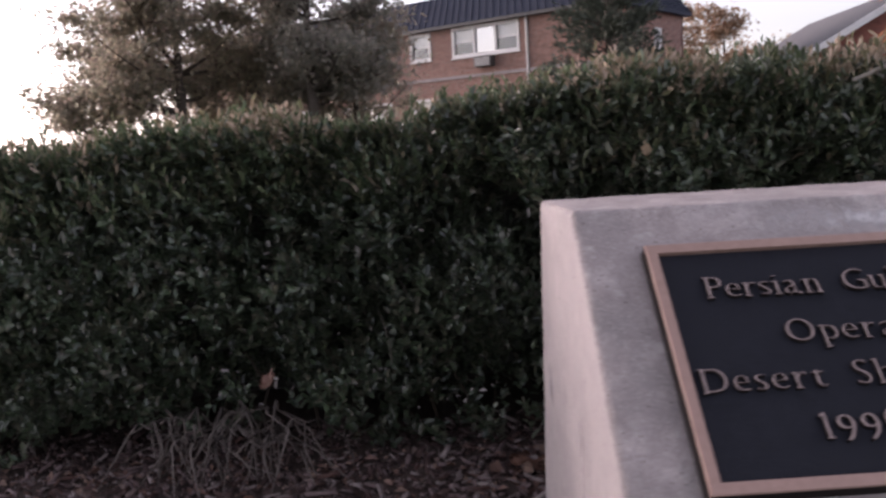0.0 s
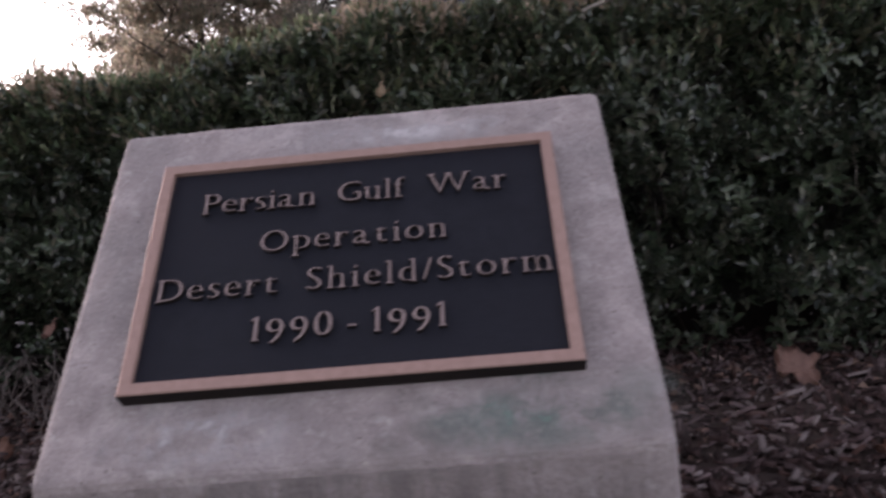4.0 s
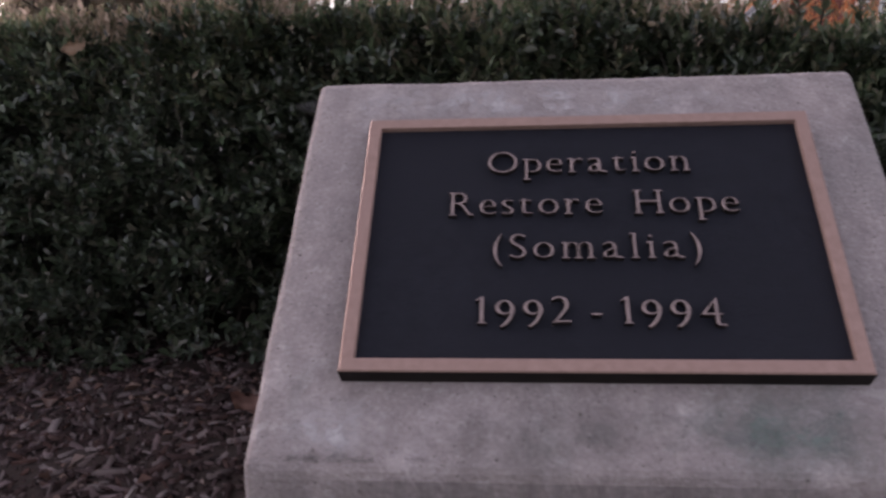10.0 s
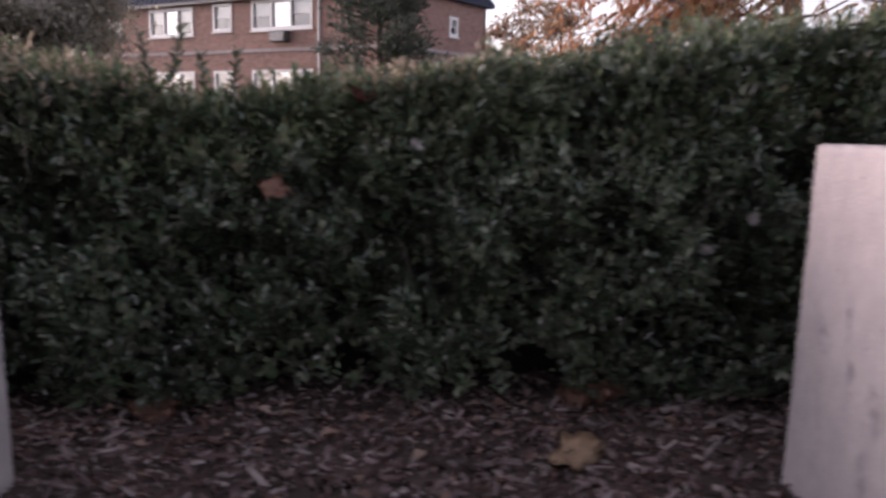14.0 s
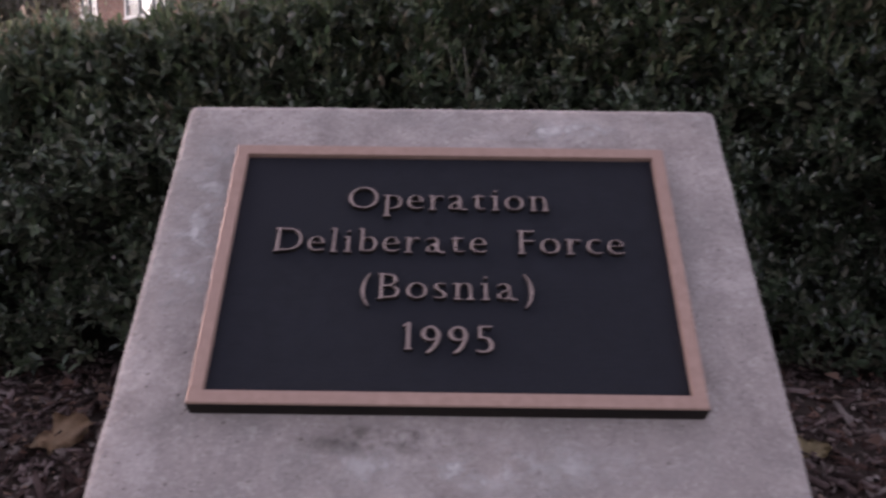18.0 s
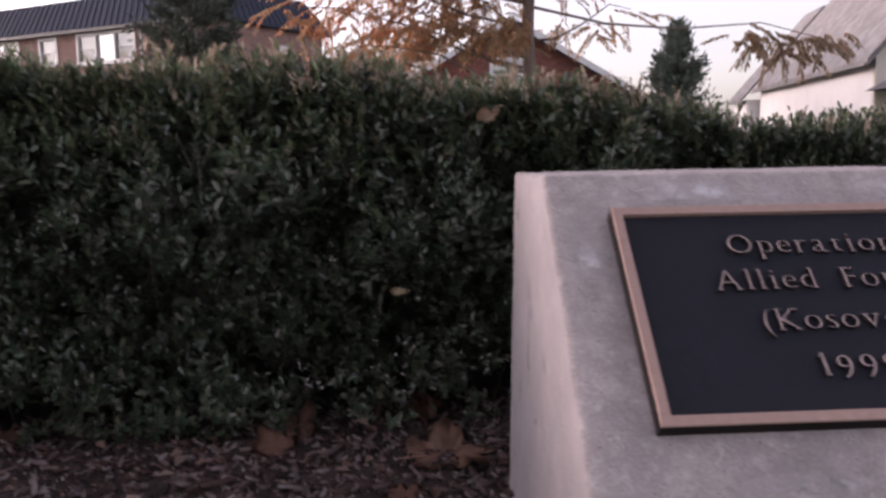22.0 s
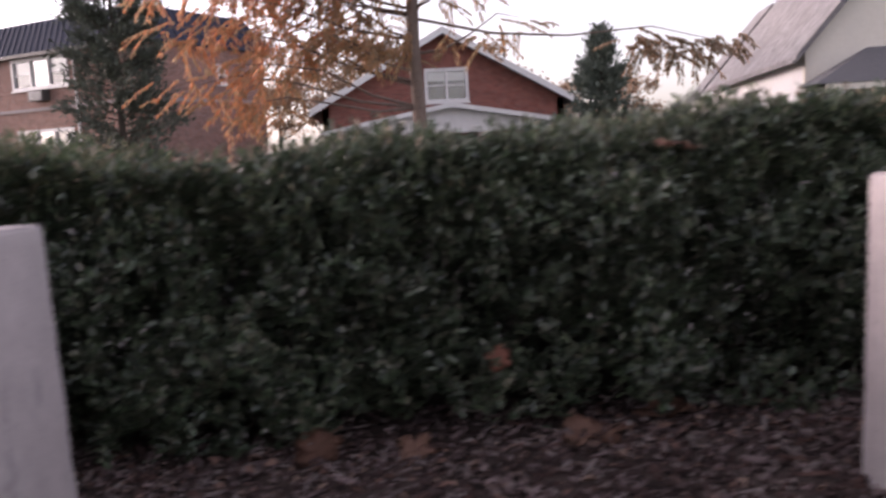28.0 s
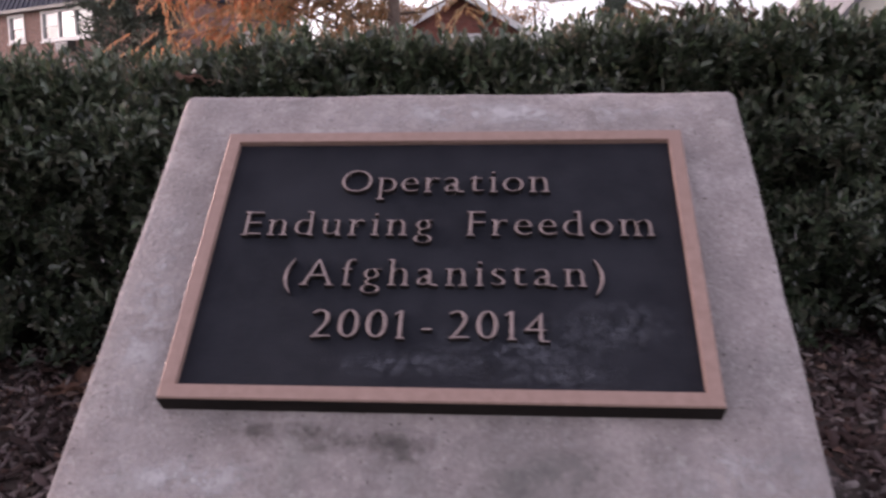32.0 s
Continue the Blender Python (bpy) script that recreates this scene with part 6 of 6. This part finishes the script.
def broad_tree(x, y, height, spread, trunk_r, n_leaves, size, material, seed, label, n_limbs=18, clump=0.52, name="broadleaf_tree"):
    r = random.Random(seed)
    g = np.random.default_rng(seed)
    gz = base_z(x)
    tr = thing(name, pose(x, y, gz), label, "tree")
    trunk, arms, tips = limbs(r, (0, 0, -0.1), height * 0.92, spread, trunk_r, n_limbs)
    part("trunk", trunk, M_BARK, tr, "grey-brown trunk")
    lb = part("branchwork", join_bm(arms), M_BARK, tr, "")
    lb["kind"] = "stuff"
    tips = np.array([tuple(t) for t in tips])
    share = g.gamma(1.1, 1.0, len(tips))      # some sprays full, some nearly bare
    pick = tips[g.choice(len(tips), n_leaves, p=share / share.sum())]
    pos = pick + g.normal(0, 1, (n_leaves, 3)) * clump * np.array([1, 1, 0.5]) * g.uniform(0.15, 1, (n_leaves, 1))
    d = unit(g.normal(0, 1, (n_leaves, 3)) + np.array([0, 0, -0.5]))
    f = unit(g.normal(0, 0.8, (n_leaves, 3)) + np.array([0, 0, 1.0]))
    L = size * g.uniform(0.6, 1.3, n_leaves)
    cr = part("crown", leaf_mesh("crown", pos, d, f, L, L * g.uniform(0.45, 0.7, n_leaves)), material, tr, "")
    cr["kind"] = "stuff"
    return tr


def conifer(x, y, height, radius, n, size, material, seed, label, top=0.12, gappy=0.25, name="conifer", power=0.7):
    g = np.random.default_rng(seed)
    r = random.Random(seed)
    tr = thing(name, pose(x, y, base_z(x)), label, "tree")
    part("trunk", tube([(0, 0, -0.1), (0.05, 0, height * 0.5), (0, 0.03, height * 0.98)], [0.16, 0.1, 0.02], 8), M_BARK, tr)
    arms, ends = [], []
    for k in range(110):
        t = r.uniform(0.04, 0.98)
        az = r.uniform(0, 6.283)
        rr = radius * ((1 - t) ** power + top) * r.uniform(0.75, 1.15)
        p = Vector((0, 0, height * t))
        e = p + Vector((math.cos(az) * rr, math.sin(az) * rr, rr * r.uniform(0.15, 0.6)))
        arms.append(tube([p, p.lerp(e, 0.5) + Vector((0, 0, -0.05)), e], [0.03, 0.018, 0.006], 5))
        ends.append((p, e))
    bo = part("branchwork", join_bm(arms), M_BARK, tr)
    bo["kind"] = "stuff"
    P = np.array([tuple(p) for p, e in ends])
    E = np.array([tuple(e) for p, e in ends])
    k = g.integers(0, len(P), n)
    t = g.uniform(gappy, 1.05, n)[:, None]
    pos = P[k] * (1 - t) + E[k] * t + g.normal(0, 0.13, (n, 3))
    d = unit((E[k] - P[k]) + g.normal(0, 0.5, (n, 3)) * np.linalg.norm(E[k] - P[k], axis=1)[:, None] + np.array([0, 0, 0.25]))
    L = size * g.uniform(0.6, 1.3, n)
    cr = part("foliage", leaf_mesh("foliage", pos, d, g.normal(0, 1, (n, 3)), L, L * 0.3, curl=0.05), material, tr)
    cr["kind"] = "stuff"


def compound_tree(x, y, height, seed, label):
    """A tree with long drooping feathered leaves, orange to olive."""
    g = np.random.default_rng(seed)
    r = random.Random(seed)
    tr = thing("sumac_tree", pose(x, y, base_z(x)), label, "tree")
    part("trunk", tube([(0, 0, -0.1), (0.03, 0, 1.5), (-0.03, 0.02, 3.2), (0.02, 0.0, 4.8), (0.1, 0.05, height)], [0.165, 0.145, 0.130, 0.115, 0.08], 12), M_BARK_WARM, tr, "straight brown trunk")
    arms, fr_p, fr_d = [], [], []
    ends = [(-2.6, -0.6, 3.4), (-3.0, 0.2, 4.6), (-3.6, -0.2, 2.9), (-1.8, 0.4, 3.9), (-2.8, 0.8, 5.2), (-3.8, 0.3, 3.9), (-1.4, -0.9, 4.8), (-3.2, -0.9, 5.6), (-1.0, 0.3, 5.4), (-2.2, 0.1, 6.0),
            (1.3, -0.5, 4.4), (2.4, 0.2, 4.9), (6.5, 0.0, 3.0), (-4.9, 0.0, 3.7), (-4.6, -0.3, 5.0), (-4.7, 0.1, 2.5), (-3.4, -0.4, 2.1), (-3.0, 0.5, 3.2), (-5.2, 0.2, 4.6), (1.7, 0.0, 5.6), (3.0, -0.3, 5.6), (2.3, 0.4, 3.7), (-0.6, -0.7, 3.2), (-4.2, 0.2, 5.0), (-0.4, 0.9, 6.2), (0.8, 0.2, 6.4)]
    for e in ends:
        e = Vector(e)
        z0 = 3.7 if e.x > 5 else max(1.9, e.z - 0.2 - 0.22 * abs(e.x))
        p = Vector((0, 0, z0))
        m = p.lerp(e, 0.5) + Vector((r.uniform(-.1, .1), r.uniform(-.2, .2), r.uniform(0.0, 0.4) if e.x < 5 else -0.12))
        m2 = m.lerp(e, 0.55) + Vector((0, r.uniform(-.12, .12), r.uniform(0.02, 0.25)))
        arms.append(tube([p, p.lerp(m, 0.5) + Vector((0, 0, -0.12)), m, m2, e], [0.034, 0.027, 0.020, 0.013, 0.006], 6))
        for j in range(42 if e.x < -2.9 else 30 if e.x < 0 else 46 if e.x > 5 else 16):
            t = r.uniform(0.70, 1.02) if e.x > 5 else r.uniform(0.25, 1.05)
            q = (p.lerp(m, t * 2) if t < 0.5 else m.lerp(e, t * 2 - 1)) + Vector((r.uniform(-.4, .4), r.uniform(-.4, .4), r.uniform(-.3, .25)))
            d = Vector((r.uniform(-1, 1) + (0.5 if e.x > 0 else -0.5), r.uniform(-1, 1), r.uniform(-0.9, 0.15))).normalized()
            if -2.6 < q.x < 1.2 and q.z < 2.95:      # low fronds left out to fit the camera's view of the gable behind
                continue
            fr_p.append(tuple(q))
            fr_d.append(tuple(d))
    li = part("branchwork", join_bm(arms), M_BARK_WARM, tr)
    li["kind"] = "stuff"
    P, D = np.array(fr_p), unit(np.array(fr_d))
    n, k = len(P), 15
    ln = g.uniform(0.4, 0.75, n)
    t = np.linspace(0.12, 1, k)
    axis = P[:, None] + D[:, None] * (ln[:, None] * t[None])[..., None] + np.array([0, 0, -0.28]) * (ln[:, None] * t[None] ** 2)[..., None]
    sd = unit(np.cross(D, np.array([0, 0, 1.0])))
    pos, al = [], []
    for sg in (-1, 1):
        pos.append(axis)
        al.append(unit(sd[:, None] * sg * 0.8 + D[:, None] * 0.8 + np.array([0, 0, -0.55]) + g.normal(0, 0.18, (n, k, 3))))
    pos, al = np.concatenate(pos, 1).reshape(-1, 3), np.concatenate(al, 1).reshape(-1, 3)
    keep = g.random(len(pos)) < 0.9
    pos, al = pos[keep], al[keep]
    L = g.uniform(0.10, 0.17, len(pos)) * np.where(pos[:, 0] > 4.0, 1.25, 1.0)
    up = unit(np.array([0, 0, 1.0]) + g.normal(0, 0.35, (len(pos), 3)))
    orange = pos[:, 0] + g.normal(0, 0.7, len(pos)) < -2.2
    far = pos[:, 0] > 4.0
    for sel, mt, lab in ((orange, M_SUMAC, "orange feathered leaves"), (~orange & ~far, M_OLIVE, "olive brown feathered leaves"), (far, M_RUSSET, "russet brown leaves of the long bough")):
        cr = part("crown", leaf_mesh("crown", pos[sel], al[sel], up[sel], L[sel], L[sel] * 0.31), mt, tr, lab)
        cr["kind"] = "stuff"


def bare_tree():
    """A leafless tree whose low boughs reach in front of the cream house."""
    r = random.Random(5)
    tr = thing("bare_tree", pose(24.6, 14.0, base_z(24)), "leafless dark tree with thin drooping twigs", "tree")
    part("trunk", tube([(0, 0, -0.1), (0.05, 0, 2.0), (-0.05, 0.05, 4.0), (0.1, 0, 6.5)], [0.2, 0.16, 0.12, 0.05], 9), M_BARK, tr, "dark bare trunk")
    for pts in ([(0, 0, 3.1), (-1.5, 0, 3.9), (-2.6, 0.1, 3.72), (-3.6, 0, 3.8), (-4.4, 0, 3.82), (-5.4, 0.1, 3.6)], [(0, 0, 3.8), (-1.6, 0.3, 4.5), (-3.2, 0.4, 4.6), (-4.6, 0.3, 4.3)], [(0, 0, 4.2), (1.5, 0.2, 5.0), (2.6, 0.1, 5.2)]):
        k = len(pts)
        bms = [tube(pts, [0.05 * (1 - 0.85 * i / (k - 1)) for i in range(k)], 6)]
        for j in range(14):
            t = r.uniform(0.4, 1.0) * (k - 1)
            i = min(int(t), k - 2)
            p = Vector(pts[i]).lerp(Vector(pts[i + 1]), t - i)
            d = Vector((r.uniform(-0.7, 0.1), r.uniform(-.2, .2), r.uniform(-0.35, 0.2))) * 0.9
            bms.append(tube([p, p + d * 0.5 + Vector((0, 0, 0.05)), p + d], [0.010, 0.007, 0.003], 4))
        part("bough", join_bm(bms), M_BARK, tr, "thin bare bough")


bare_tree()
broad_tree(-9.4, 20.2, 7.0, 2.8, 0.2, 19000, 0.14, M_TREE_L, 61, "thin-leaved autumn tree with yellow-green leaves")
broad_tree(-5.75, 19.8, 7.4, 2.3, 0.2, 17500, 0.145, M_TREE_D, 62, "darker leafy tree beside the apartment house")
broad_tree(-11.7, 21.5, 5.0, 2.0, 0.18, 10500, 0.135, M_TREE_L, 63, "smaller yellowing tree at the edge of the trees")
broad_tree(-7.5, 22.5, 7.4, 2.4, 0.2, 11500, 0.145, M_TREE_D, 64, "leafy tree standing behind the thinner ones")
broad_tree(-5.0, 21.6, 4.4, 2.0, 0.12, 12000, 0.13, M_TREE_L, 65, "low dense leafy tree against the apartment house", n_limbs=26, clump=0.5)
broad_tree(-8.6, 22.6, 4.2, 2.4, 0.12, 11000, 0.13, M_TREE_L, 66, "low dense leafy tree under the taller ones", n_limbs=26, clump=0.5)
conifer(2.7, 28.3, 9.2, 1.65, 15000, 0.25, M_CONIFER, 71, "tall dark evergreen in front of the apartment house", top=0.38, gappy=0.2)
compound_tree(11.95, 16.0, 7.6, 81, "slender sumac-like tree with drooping orange compound leaves")
conifer(18.45, 24.6, 4.2, 1.75, 9000, 0.22, M_CONIFER_G, 72, "green cone-shaped evergreen beyond the bungalow", top=0.03, power=1.1, gappy=0.15)
broad_tree(18.2, 40.0, 7.0, 2.7, 0.16, 3200, 0.2, M_RUST, 73, "thin rusty tree behind the bungalow roof")
for k, (x, y, h) in enumerate(((9.2, 50.0, 7.4), (12.4, 52.0, 8.2), (16.0, 54.0, 6.8), (31.0, 60.0, 5.0), (6.0, 52.0, 7.0), (25.0, 58.0, 5.4))):
    broad_tree(x, y, h, 2.7, 0.16, 2600, 0.26, M_RUST, 90 + k, "far autumn tree with rusty leaves")
